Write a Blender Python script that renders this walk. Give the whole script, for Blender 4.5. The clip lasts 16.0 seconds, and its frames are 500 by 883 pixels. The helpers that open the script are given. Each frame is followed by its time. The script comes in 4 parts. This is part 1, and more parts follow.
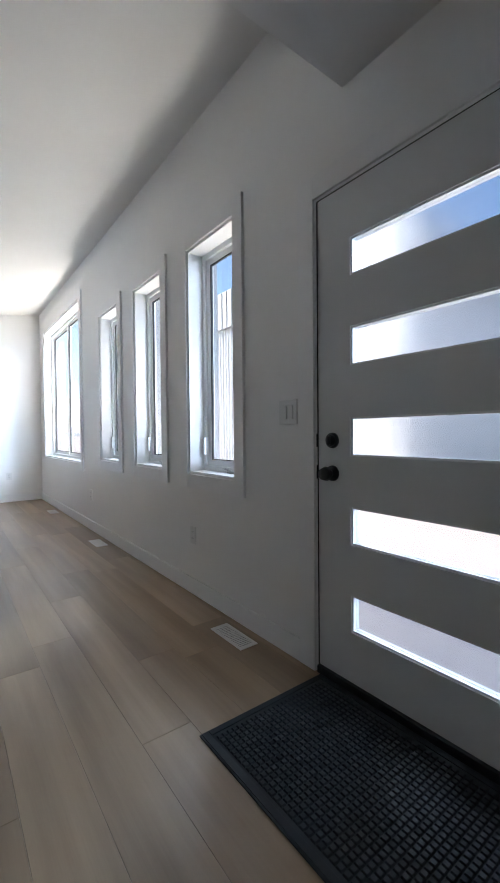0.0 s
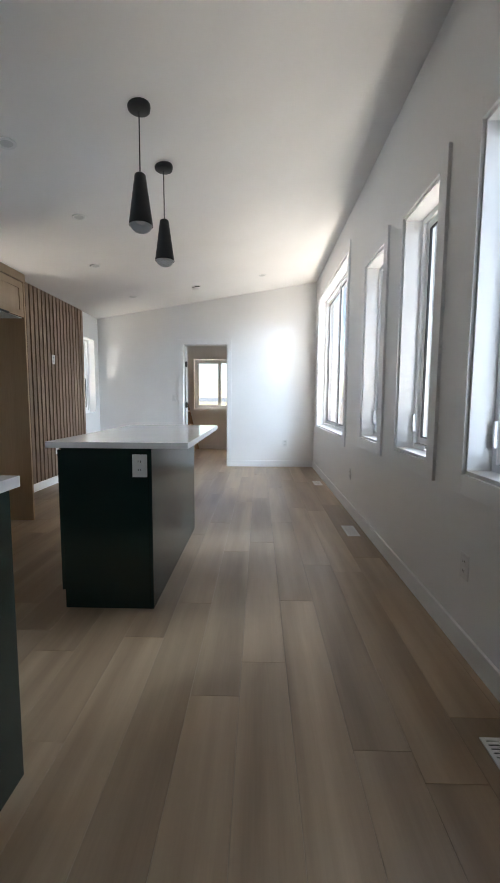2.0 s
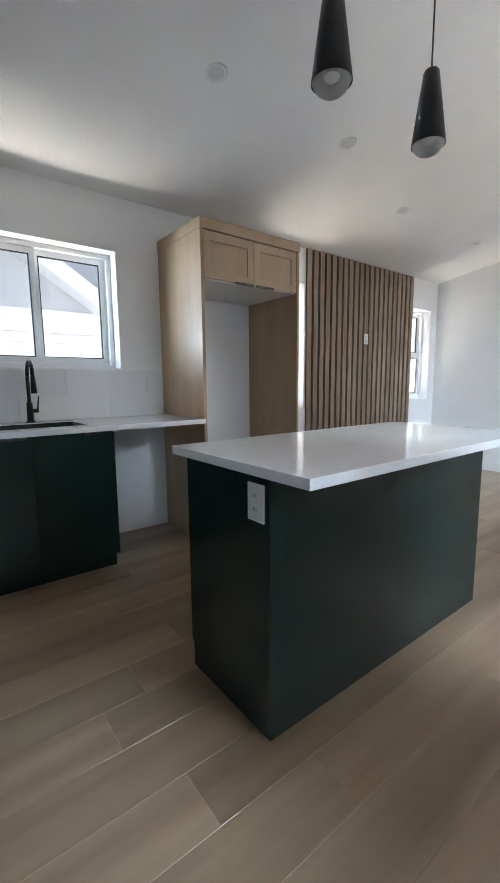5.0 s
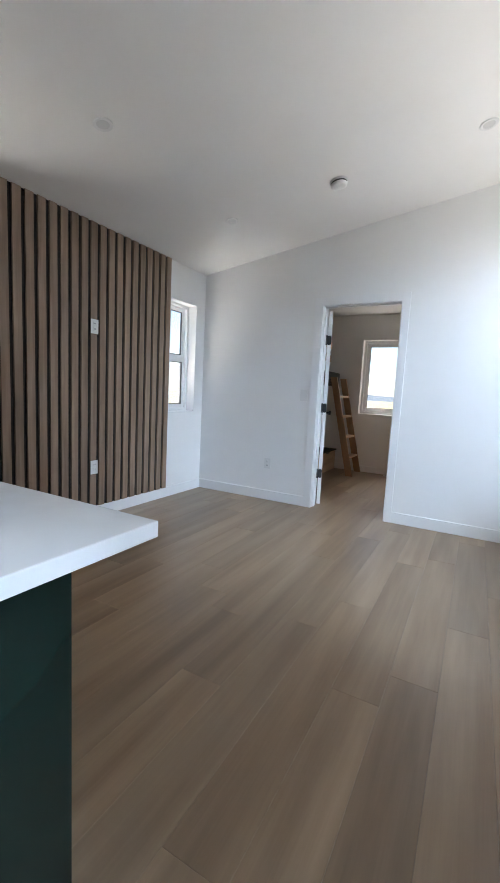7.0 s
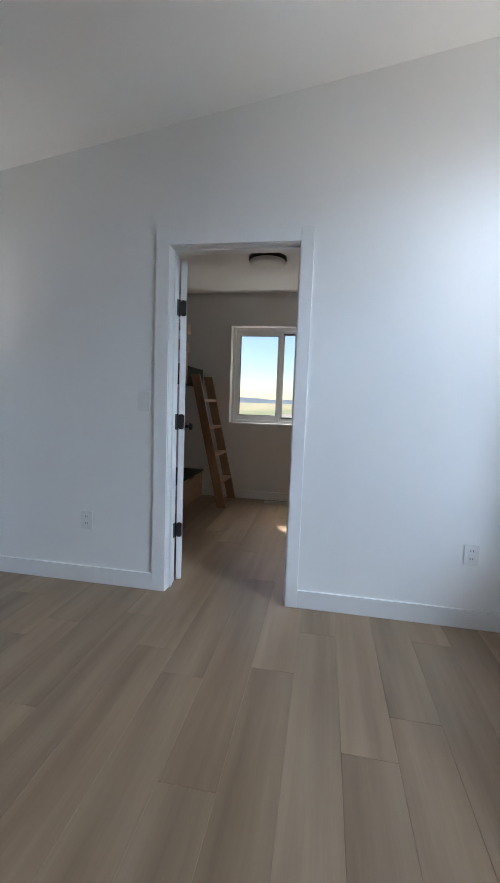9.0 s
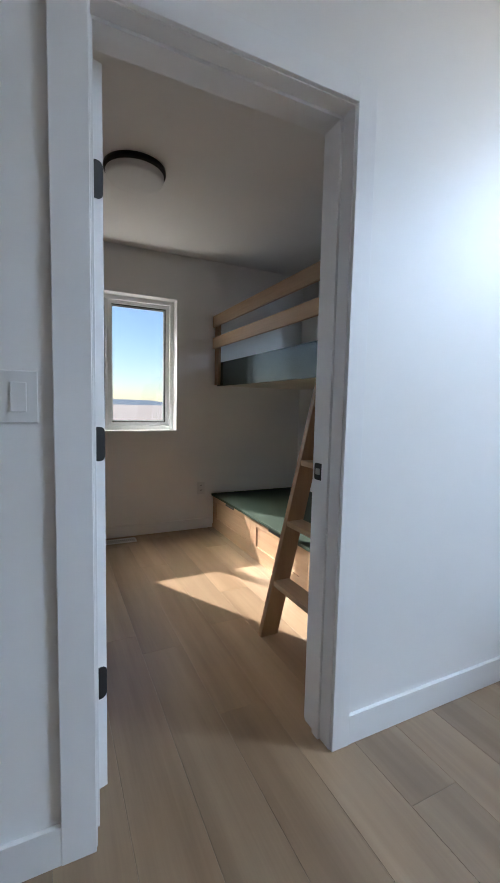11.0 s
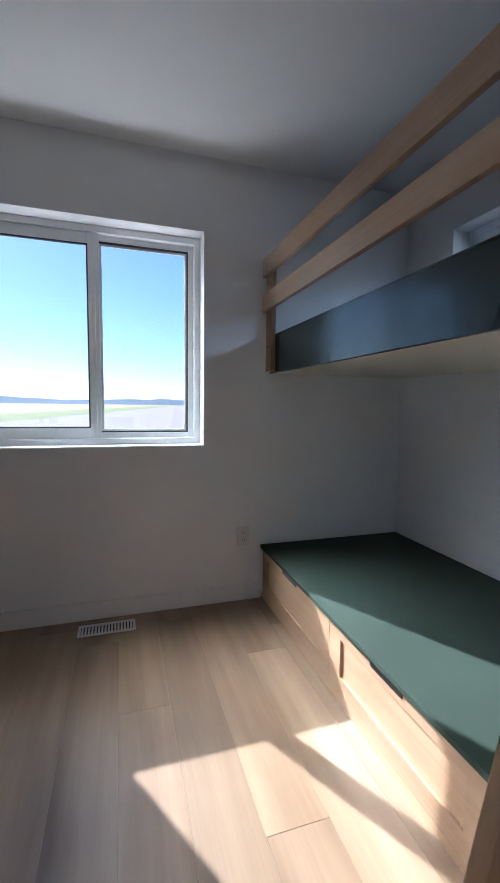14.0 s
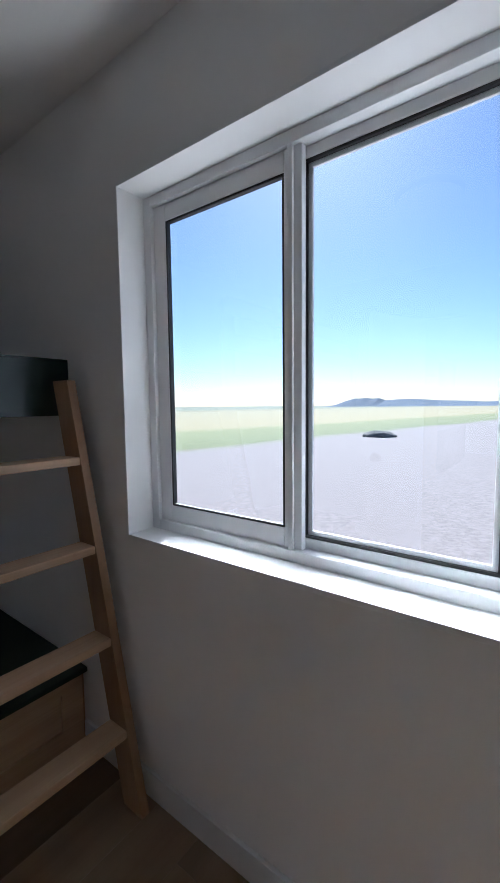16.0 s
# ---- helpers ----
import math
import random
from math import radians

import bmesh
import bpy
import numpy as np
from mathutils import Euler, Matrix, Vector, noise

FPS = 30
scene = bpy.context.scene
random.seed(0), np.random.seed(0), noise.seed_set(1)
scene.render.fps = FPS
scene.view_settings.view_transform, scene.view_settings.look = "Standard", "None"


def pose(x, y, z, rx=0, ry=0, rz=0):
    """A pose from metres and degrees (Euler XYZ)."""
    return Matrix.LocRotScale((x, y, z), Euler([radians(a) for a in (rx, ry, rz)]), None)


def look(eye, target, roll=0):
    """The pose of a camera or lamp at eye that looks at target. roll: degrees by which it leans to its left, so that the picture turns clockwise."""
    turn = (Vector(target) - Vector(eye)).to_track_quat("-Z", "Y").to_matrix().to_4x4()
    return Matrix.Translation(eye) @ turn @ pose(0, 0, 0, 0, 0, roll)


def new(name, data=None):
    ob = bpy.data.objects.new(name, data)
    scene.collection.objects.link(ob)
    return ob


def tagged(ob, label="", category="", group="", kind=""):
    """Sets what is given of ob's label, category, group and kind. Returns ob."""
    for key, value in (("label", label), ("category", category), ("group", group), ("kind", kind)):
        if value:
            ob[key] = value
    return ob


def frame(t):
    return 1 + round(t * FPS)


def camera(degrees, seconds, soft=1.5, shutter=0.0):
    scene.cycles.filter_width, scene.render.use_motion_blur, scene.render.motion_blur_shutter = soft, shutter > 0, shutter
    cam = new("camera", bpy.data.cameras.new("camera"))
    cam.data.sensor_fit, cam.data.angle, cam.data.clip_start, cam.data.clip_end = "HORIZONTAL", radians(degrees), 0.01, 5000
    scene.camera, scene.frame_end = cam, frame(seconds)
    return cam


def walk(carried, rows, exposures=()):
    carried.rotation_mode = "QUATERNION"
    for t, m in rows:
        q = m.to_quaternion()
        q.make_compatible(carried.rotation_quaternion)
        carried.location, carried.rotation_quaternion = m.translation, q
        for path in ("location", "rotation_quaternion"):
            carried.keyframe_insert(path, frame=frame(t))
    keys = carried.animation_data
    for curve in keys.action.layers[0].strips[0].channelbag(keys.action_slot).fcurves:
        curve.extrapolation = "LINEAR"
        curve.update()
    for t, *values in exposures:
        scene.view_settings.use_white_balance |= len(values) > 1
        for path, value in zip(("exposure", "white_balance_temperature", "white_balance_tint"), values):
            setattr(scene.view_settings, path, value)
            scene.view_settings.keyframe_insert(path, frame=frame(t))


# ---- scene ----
cam = camera(62.5, 16.0)
PATH = [
    (0, (-0.029, 0.306, 1.075), (1.168, 1.907, 1.035), -0.5),
    (0.5, (0.061, 0.378, 1.1), (1.101, 2.085, 1.044), -0.2),
    (1, (0.153, 0.493, 1.125), (0.956, 2.323, 1.041), 0.1),
    (1.5, (0.256, 0.72, 1.13), (0.696, 2.666, 1.001), 0.5),
    (2, (0.381, 0.935, 1.13), (0.338, 2.924, 0.932), 0.4),
    (2.5, (0.488, 1.12, 1.153), (-0.089, 3.017, 0.889), -0.1),
    (3, (0.535, 1.327, 1.163), (-0.545, 2.985, 0.866), -0.9),
    (3.2, (0.562, 1.4, 1.186), (-0.692, 2.925, 0.869), -1.1),
    (5.3, (0.726, 2.483, 1.147), (-0.842, 3.693, 0.869), -0.5),
    (5.5, (0.726, 2.62, 1.151), (-0.782, 3.905, 0.878), 0.1),
    (5.6, (0.716, 2.694, 1.15), (-0.759, 4.019, 0.883), 0.4),
    (6, (0.662, 3.029, 1.137), (-0.671, 4.497, 0.879), 1.4),
    (6.3, (0.636, 3.3, 1.138), (-0.594, 4.858, 0.894), 2.0),
    (6.5, (0.621, 3.49, 1.156), (-0.529, 5.109, 0.919), 2.3),
    (7, (0.531, 3.922, 1.162), (-0.42, 5.666, 0.929), 2.9),
    (7.5, (0.483, 4.38, 1.175), (-0.338, 6.187, 0.932), 2.9),
    (8, (0.381, 4.812, 1.164), (-0.3, 6.681, 0.953), 2.4),
    (8.5, (0.227, 5.236, 1.174), (-0.311, 7.152, 0.974), 2.2),
    (9, (0.009, 5.625, 1.191), (-0.34, 7.584, 0.996), 2.1),
    (9.5, (-0.31, 5.944, 1.208), (-0.397, 7.933, 1.018), 2.0),
    (11.8, (-1.1, 7.388, 1.137), (0.107, 8.97, 0.937), 1.5),
    (12, (-1.068, 7.496, 1.134), (0.185, 9.04, 0.924), 1.6),
    (12.5, (-0.955, 7.704, 1.098), (0.337, 9.217, 0.888), 1.1),
    (13, (-0.803, 7.837, 1.081), (0.39, 9.429, 0.874), 0.9),
    (13.4, (-0.614, 7.968, 1.098), (0.365, 9.699, 0.893), 0.8),
    (14, (-0.421, 8.269, 1.155), (0.175, 10.17, 0.977), 0.8),
    (14.5, (-0.27, 8.603, 1.195), (-0.039, 10.584, 1.04), 0.3),
    (15, (-0.116, 8.957, 1.261), (-0.281, 10.944, 1.107), -0.3),
    (15.5, (-0.044, 9.312, 1.328), (-0.678, 11.203, 1.175), -0.7),
    (16, (0.038, 9.678, 1.364), (-1.162, 11.269, 1.193), -0.6),
]
SKY, SUN, LAMP, UPLIGHT = 0.055, 5.0, 86.0, 54.0
EXPO = [(0, 2.1, 6300, 10), (1.5, 1.9, 6550, 10), (2.5, 1.85, 6750, 10), (3, 2.1, 6550, 10), (5.5, 2.15, 6450, 10), (7.0, 1.75, 6250, 10), (9.5, 1.15, 6150, 10),
        (12, 1.5, 6100, 10), (13.2, 1.7, 5550, 10), (14, 1.55, 5200, 10), (14.5, 1.45, 5200, 10), (15.4, 1.45, 5350, 10), (16, 1.25, 5250, 10)]
walk(cam, [(t, look(e, g, r)) for t, e, g, r in PATH],
     EXPO)

# ---------------------------------------------------------------- light
SUN_FROM = Vector((-0.63, 1.15, 1.04)).normalized()
world = bpy.data.worlds.new("world")
scene.world = world
world.use_nodes = True
wn = world.node_tree.nodes
sky = wn.new("ShaderNodeTexSky")
sky.sky_type = "NISHITA"
sky.sun_disc = False
sky.sun_elevation = math.asin(SUN_FROM.z)
sky.sun_rotation = math.atan2(SUN_FROM.x, SUN_FROM.y)
sky.air_density, sky.dust_density, sky.ozone_density = 1.0, 0.30, 3.0
wn["Background"].inputs["Strength"].default_value = SKY
world.node_tree.links.new(sky.outputs[0], wn["Background"].inputs["Color"])
sun = new("sun", bpy.data.lights.new("sun", "SUN"))
sun.data.energy, sun.data.angle, sun.data.color = SUN, radians(0.6), (1.0, 0.94, 0.85)
sun.matrix_world = look(SUN_FROM * 30, (0, 0, 0))


def window_lamp(name, at, aim, w, h, power, color=(0.64, 0.80, 1.0)):
    """Sky light that falls in through one window."""
    lamp = new(name, bpy.data.lights.new(name, "AREA"))
    lamp.data.shape, lamp.data.size, lamp.data.size_y = "RECTANGLE", w, h
    lamp.data.energy, lamp.data.color = power, color
    lamp.matrix_world = look(at, aim)


# open sky and the sunlit shed on one side, the white house on the other
window_lamp("sky_light_right", (4.2, 4.95, 3.6), (0.4, 5.6, 0.8), 0.9, 1.9, LAMP)
window_lamp("sky_light_left", (-4.2, 0.9, 1.35), (-1.2, 3.5, 1.3), 2.6, 1.6, LAMP * 0.8)
window_lamp("sky_light_door", (3.3, -0.7, 1.7), (0.6, 1.6, 0.9), 2.0, 2.2, LAMP * 0.45)
# light that the sunlit gravel throws up through the windows
GRAVEL_LIGHT = (1.0, 0.93, 0.83)
window_lamp("gravel_light_right", (1.85, 4.85, 0.25), (0.4, 4.85, 1.9), 5.6, 0.5, UPLIGHT, GRAVEL_LIGHT)
window_lamp("gravel_light_left", (-2.95, 5.1, 0.35), (-1.6, 5.1, 2.2), 5.4, 0.5, UPLIGHT * 1.7, GRAVEL_LIGHT)
window_lamp("gravel_light_bedroom", (-0.56, 11.1, 0.35), (-0.56, 9.7, 1.9), 1.2, 0.4, UPLIGHT * 0.08, GRAVEL_LIGHT)

# ---------------------------------------------------------------- materials


def material(name, color, rough=0.5, metal=0.0, spec=0.5):
    m = bpy.data.materials.new(name)
    m.use_nodes = True
    b = m.node_tree.nodes["Principled BSDF"]
    b.inputs["Base Color"].default_value = (*color, 1)
    b.inputs["Roughness"].default_value = rough
    b.inputs["Metallic"].default_value = metal
    b.inputs["Specular IOR Level"].default_value = spec
    return m


def nodes_of(m):
    return m.node_tree.nodes, m.node_tree.links, m.node_tree.nodes["Principled BSDF"]


def add_noise(m, scale, stretch=(1, 1, 1), detail=4.0, coord="Object"):
    n, l, _ = nodes_of(m)
    tc, mp, nz = n.new("ShaderNodeTexCoord"), n.new("ShaderNodeMapping"), n.new("ShaderNodeTexNoise")
    mp.inputs["Scale"].default_value = stretch
    nz.inputs["Scale"].default_value, nz.inputs["Detail"].default_value = scale, detail
    l.new(tc.outputs[coord], mp.inputs["Vector"])
    l.new(mp.outputs[0], nz.inputs["Vector"])
    return nz


def add_ramp(m, fac, *stops):
    n, l, _ = nodes_of(m)
    r = n.new("ShaderNodeValToRGB")
    while len(r.color_ramp.elements) < len(stops):
        r.color_ramp.elements.new(0.5)
    for e, (p, c) in zip(r.color_ramp.elements, stops):
        e.position, e.color = p, (*c, 1)
    l.new(fac, r.inputs["Fac"])
    return r


def add_bump(m, fac, strength, distance):
    n, l, b = nodes_of(m)
    u = n.new("ShaderNodeBump")
    u.inputs["Strength"].default_value, u.inputs["Distance"].default_value = strength, distance
    l.new(fac, u.inputs["Height"])
    l.new(u.outputs[0], b.inputs["Normal"])


def mix_color(m, mode, fac, a, b):
    n, l, _ = nodes_of(m)
    x = n.new("ShaderNodeMix")
    x.data_type, x.blend_type = "RGBA", mode
    if isinstance(fac, float):
        x.inputs["Factor"].default_value = fac
    else:
        l.new(fac, x.inputs["Factor"])
    l.new(a, x.inputs["A"])
    l.new(b, x.inputs["B"])
    return x.outputs["Result"]


def painted(name, color, rough, fine=180, amount=0.04, bump=0.06):
    """Rolled or sprayed paint with a faint texture and slow unevenness."""
    m = material(name, color, rough)
    n, l, b = nodes_of(m)
    big, small = add_noise(m, 1.7), add_noise(m, fine)
    lo, hi = [c * (1 - amount) for c in color], [min(1, c * (1 + amount)) for c in color]
    r = add_ramp(m, big.outputs["Fac"], (0.3, lo), (0.7, hi))
    l.new(r.outputs[0], b.inputs["Base Color"])
    add_bump(m, small.outputs["Fac"], bump, 0.002)
    return m


def wooden(name, dark, light, rough, axis, ring=9.0, vary=0.12, fine_mix=0.6):
    """Wood with grain along one axis (0 x, 1 y, 2 z), varied from piece to piece."""
    m = material(name, light, rough)
    n, l, b = nodes_of(m)
    st = [ring, ring, ring]
    st[axis] = ring * 0.07
    nz = add_noise(m, 1.6, st, 5.0)
    st2 = [160, 160, 160]
    st2[axis] = 5
    fine = add_noise(m, 1.0, st2, 3.0)
    info = n.new("ShaderNodeObjectInfo")
    shift = n.new("ShaderNodeVectorMath")
    shift.operation = "SCALE"
    shift.inputs[0].default_value = (37, 53, 71)
    l.new(info.outputs["Random"], shift.inputs["Scale"])
    for z in (nz, fine):
        mp = z.inputs["Vector"].links[0].from_node
        l.new(shift.outputs[0], mp.inputs["Location"])
    r = add_ramp(m, nz.outputs["Fac"], (0.22, dark), (0.78, light))
    f = add_ramp(m, fine.outputs["Fac"], (0.25, (0.82, 0.8, 0.78)), (0.65, (1, 1, 1)))
    col = mix_color(m, "MULTIPLY", fine_mix, r.outputs[0], f.outputs[0])
    v = add_ramp(m, info.outputs["Random"], (0.0, (1 - vary,) * 3), (0.5, (1 - vary * 0.3, 1 - vary * 0.4, 1 - vary * 0.5)), (1.0, (1 + vary * 0.4,) * 3))
    col = mix_color(m, "MULTIPLY", 1.0, col, v.outputs[0])
    l.new(col, b.inputs["Base Color"])
    add_bump(m, fine.outputs["Fac"], 0.12, 0.001)
    return m


WALL = painted("wall_paint", (0.83, 0.825, 0.815), 0.45, 240, 0.015)
CEIL = painted("ceiling_paint", (0.83, 0.82, 0.805), 0.8, 120, 0.02, 0.15)
TRIM = painted("trim_paint", (0.82, 0.82, 0.82), 0.32, 90, 0.01, 0.03)
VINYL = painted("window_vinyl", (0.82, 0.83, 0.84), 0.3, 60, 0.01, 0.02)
DOORPAINT = painted("door_paint", (0.66, 0.67, 0.67), 0.38, 150, 0.015, 0.05)
GREEN = painted("green_lacquer", (0.010, 0.024, 0.020), 0.20, 200, 0.08, 0.015)
GREENTOP = painted("green_board", (0.040, 0.058, 0.044), 0.75, 120, 0.10, 0.05)
GREENTOP.node_tree.nodes["Principled BSDF"].inputs["Specular IOR Level"].default_value = 0.15
BLACK = painted("black_metal", (0.012, 0.012, 0.013), 0.38, 200, 0.1, 0.03)
GASKET = material("gasket", (0.02, 0.02, 0.022), 0.6)
WHITEPLASTIC = material("white_plastic", (0.74, 0.74, 0.73), 0.35)
SLOT = material("dark_slot", (0.05, 0.05, 0.05), 0.6)
METAL = material("steel", (0.5, 0.5, 0.5), 0.3, 1.0)
OAKFLOOR = wooden("floor_oak", (0.195, 0.126, 0.075), (0.43, 0.312, 0.203), 0.32, 1, 5.5, 0.22, 0.3)
SLATWOOD = wooden("slat_walnut", (0.19, 0.125, 0.085), (0.36, 0.255, 0.180), 0.55, 2, 14, 0.12)
FELT = material("black_felt", (0.022, 0.018, 0.016), 0.95)
MAPLE = wooden("cabinet_maple", (0.36, 0.245, 0.145), (0.47, 0.335, 0.205), 0.42, 2, 5, 0.06)
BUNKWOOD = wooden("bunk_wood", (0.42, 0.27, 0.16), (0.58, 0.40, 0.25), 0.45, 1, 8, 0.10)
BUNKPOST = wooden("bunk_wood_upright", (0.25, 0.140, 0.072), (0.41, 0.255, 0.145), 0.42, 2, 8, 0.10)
CREAM = painted("bunk_underside", (0.72, 0.68, 0.60), 0.6, 100, 0.03)
RUBBER = painted("mat_rubber", (0.005, 0.009, 0.014), 0.65, 300, 0.15, 0.2)

QUARTZ = material("quartz", (0.80, 0.80, 0.80), 0.10)
nz = add_noise(QUARTZ, 3.0, (1, 1, 1), 8)
r = add_ramp(QUARTZ, nz.outputs["Fac"], (0.40, (0.84, 0.84, 0.84)), (0.5, (0.82, 0.82, 0.815)), (0.56, (0.845, 0.845, 0.845)))
QUARTZ.node_tree.links.new(r.outputs[0], QUARTZ.node_tree.nodes["Principled BSDF"].inputs["Base Color"])

GLASS = material("window_glass", (0.96, 0.98, 0.98), 0.0)
GLASS.node_tree.nodes["Principled BSDF"].inputs["Transmission Weight"].default_value = 1.0
GLASS.node_tree.nodes["Principled BSDF"].inputs["IOR"].default_value = 1.45
BULBGLASS = material("bulb_glass", (0.95, 0.95, 0.95), 0.05)
BULBGLASS.node_tree.nodes["Principled BSDF"].inputs["Transmission Weight"].default_value = 0.9
FROST = material("frosted_glass", (0.93, 0.94, 0.97), 0.22)
FROST.node_tree.nodes["Principled BSDF"].inputs["Transmission Weight"].default_value = 1.0
SIDING = painted("outside_trim", (0.25, 0.25, 0.26), 0.5)
LENS = material("downlight_lens", (0.60, 0.60, 0.59), 0.4)
DIFFUSER = material("lamp_diffuser", (0.82, 0.82, 0.80), 0.5)

# ---------------------------------------------------------------- mesh helpers
BASE = {}


def box(bm, x0, x1, y0, y1, z0, z1, chamfer=0.0):
    v = bmesh.ops.create_cube(bm, size=1)["verts"]
    for p in v:
        p.co = Vector(((x0 + x1) / 2 + p.co.x * abs(x1 - x0), (y0 + y1) / 2 + p.co.y * abs(y1 - y0), (z0 + z1) / 2 + p.co.z * abs(z1 - z0)))
    if chamfer:
        es = list({e for p in v for e in p.link_edges})
        bmesh.ops.bevel(bm, geom=es, offset=chamfer, segments=2, profile=0.6, affect="EDGES")
    return bm


def boxed(x0, x1, y0, y1, z0, z1, chamfer=0.0):
    return box(bmesh.new(), x0, x1, y0, y1, z0, z1, chamfer)


def tube(bm, a, b, ra, rb, seg=20, caps=True):
    a, b = Vector(a), Vector(b)
    m = Matrix.Translation((a + b) / 2) @ (b - a).to_track_quat("Z", "Y").to_matrix().to_4x4()
    bmesh.ops.create_cone(bm, cap_ends=caps, segments=seg, radius1=ra, radius2=rb, depth=(b - a).length, matrix=m)
    return bm


def lathe(points, at, seg=28):
    """A turned shape: (radius, height) pairs round the upright axis through at."""
    bm = bmesh.new()
    rings = []
    for rad, h in points:
        rings.append([bm.verts.new((at[0] + rad * math.cos(2 * math.pi * k / seg), at[1] + rad * math.sin(2 * math.pi * k / seg), at[2] + h)) for k in range(seg)])
    for a, b in zip(rings, rings[1:]):
        for k in range(seg):
            bm.faces.new((a[k], a[(k + 1) % seg], b[(k + 1) % seg], b[k]))
    return bm


def thing(name, at, label, category, group="", kind=""):
    ob = new(name)
    ob.location = at
    ob.empty_display_size = 0.1
    BASE[ob] = Vector(at)
    return tagged(ob, label, category, group, kind)


def part(name, bm, mat, parent=None, label="", smooth=False):
    base = BASE[parent] if parent else Vector((0, 0, 0))
    for v in bm.verts:
        v.co -= base
    bmesh.ops.recalc_face_normals(bm, faces=bm.faces)
    me = bpy.data.meshes.new(name)
    bm.to_mesh(me)
    bm.free()
    if smooth:
        for p in me.polygons:
            p.use_smooth = True
    me.materials.append(mat)
    ob = new(name, me)
    BASE[ob] = base
    if parent:
        ob.parent = parent
    return tagged(ob, label)


def structure(name, bm, mat, label, category):
    ob = part(name, bm, mat)
    return tagged(ob, label, category, "", "structure")


# ---------------------------------------------------------------- the plan
XL, XR = -2.35, 1.313          # inner faces of the long walls
YB, YD, YD2, YF = -1.0, 7.959, 8.099, 10.538   # back wall, partition, bedroom end wall
TW = 0.20                      # outer wall thickness
SLOPE = 0.1643


def ceil_z(x):
    return 2.475 + SLOPE * (x - XL)


# openings: (from, to, sill, head)
RIGHT_WIN = [(2.237, 2.785, 0.81, 2.295), (3.195, 3.735, 0.81, 2.295), (4.145, 4.69, 0.81, 2.295), (5.47, 7.60, 0.735, 2.69)]
HIGH_WIN = (8.48, 10.172, 1.74, 2.125)
LEFT_WIN = [(2.40, 3.46, 1.255, 2.112), (4.93, 5.385, 0.88, 2.15), (7.34, 7.805, 0.91, 2.112)]
END_WIN = (-1.15, 0.03, 0.913, 2.086)
FRONT_DOOR = (0.665, 1.612, 0.0, 2.106)
BED_DOOR = (-0.906, -0.167, 0.0, 2.056)
BED_HOLE = (-0.921, -0.152, 0.0, 2.071)


def wall_mesh(axis, n0, n1, u0, u1, z0, z1, holes):
    """A wall along one axis ('y': a long wall at x n0..n1), cut through by its openings."""
    bm = bmesh.new()
    us = sorted({u0, u1, *[h[0] for h in holes], *[h[1] for h in holes]})
    for a, b in zip(us, us[1:]):
        mid = (a + b) / 2
        spans, low = [], z0
        for h in sorted((h for h in holes if h[0] < mid < h[1]), key=lambda h: h[2]):
            if h[2] > low:
                spans.append((low, h[2]))
            low = h[3]
        spans.append((low, z1))
        for s, e in spans:
            if axis == "y":
                box(bm, n0, n1, a, b, s, e)
            else:
                box(bm, a, b, n0, n1, s, e)
    bmesh.ops.remove_doubles(bm, verts=bm.verts, dist=0.0001)
    seen = {}
    bm.verts.index_update()
    for f in bm.faces:
        seen.setdefault(frozenset(v.index for v in f.verts), []).append(f)
    bmesh.ops.delete(bm, geom=[f for fs in seen.values() if len(fs) > 1 for f in fs], context="FACES")
    return bm


structure("wall_right", wall_mesh("y", XR, XR + TW, YB - TW, YF + TW, -0.3, 3.25, RIGHT_WIN + [HIGH_WIN, FRONT_DOOR]), WALL, "white painted drywall long wall with tall windows and front door", "wall")
structure("wall_left", wall_mesh("y", XL - TW, XL, YB - TW, YF + TW, -0.3, 2.62, LEFT_WIN), WALL, "white painted drywall long wall behind kitchen and slats", "wall")
structure("wall_partition", wall_mesh("x", YD, YD2, XL, XR, 0.0, 3.12, [BED_HOLE]), WALL, "white painted partition wall with bedroom doorway", "wall")
structure("wall_bedroom_end", wall_mesh("x", YF, YF + TW, XL, XR, -0.3, 3.12, [END_WIN]), WALL, "white painted bedroom end wall with sliding window", "wall")
structure("wall_back", wall_mesh("x", YB - TW, YB, XL, XR, -0.3, 3.12, []), WALL, "plain white painted back wall of the cabin", "wall")


def sloped_slab(x0, x1, y0, y1, lift, thick):
    bm = bmesh.new()
    vs = [bm.verts.new((x, y, ceil_z(x) + lift + h)) for h in (0, thick) for x, y in ((x0, y0), (x1, y0), (x1, y1), (x0, y1))]
    for q in ((0, 1, 2, 3), (4, 5, 6, 7), (0, 1, 5, 4), (1, 2, 6, 5), (2, 3, 7, 6), (3, 0, 4, 7)):
        bm.faces.new([vs[k] for k in q])
    return bm


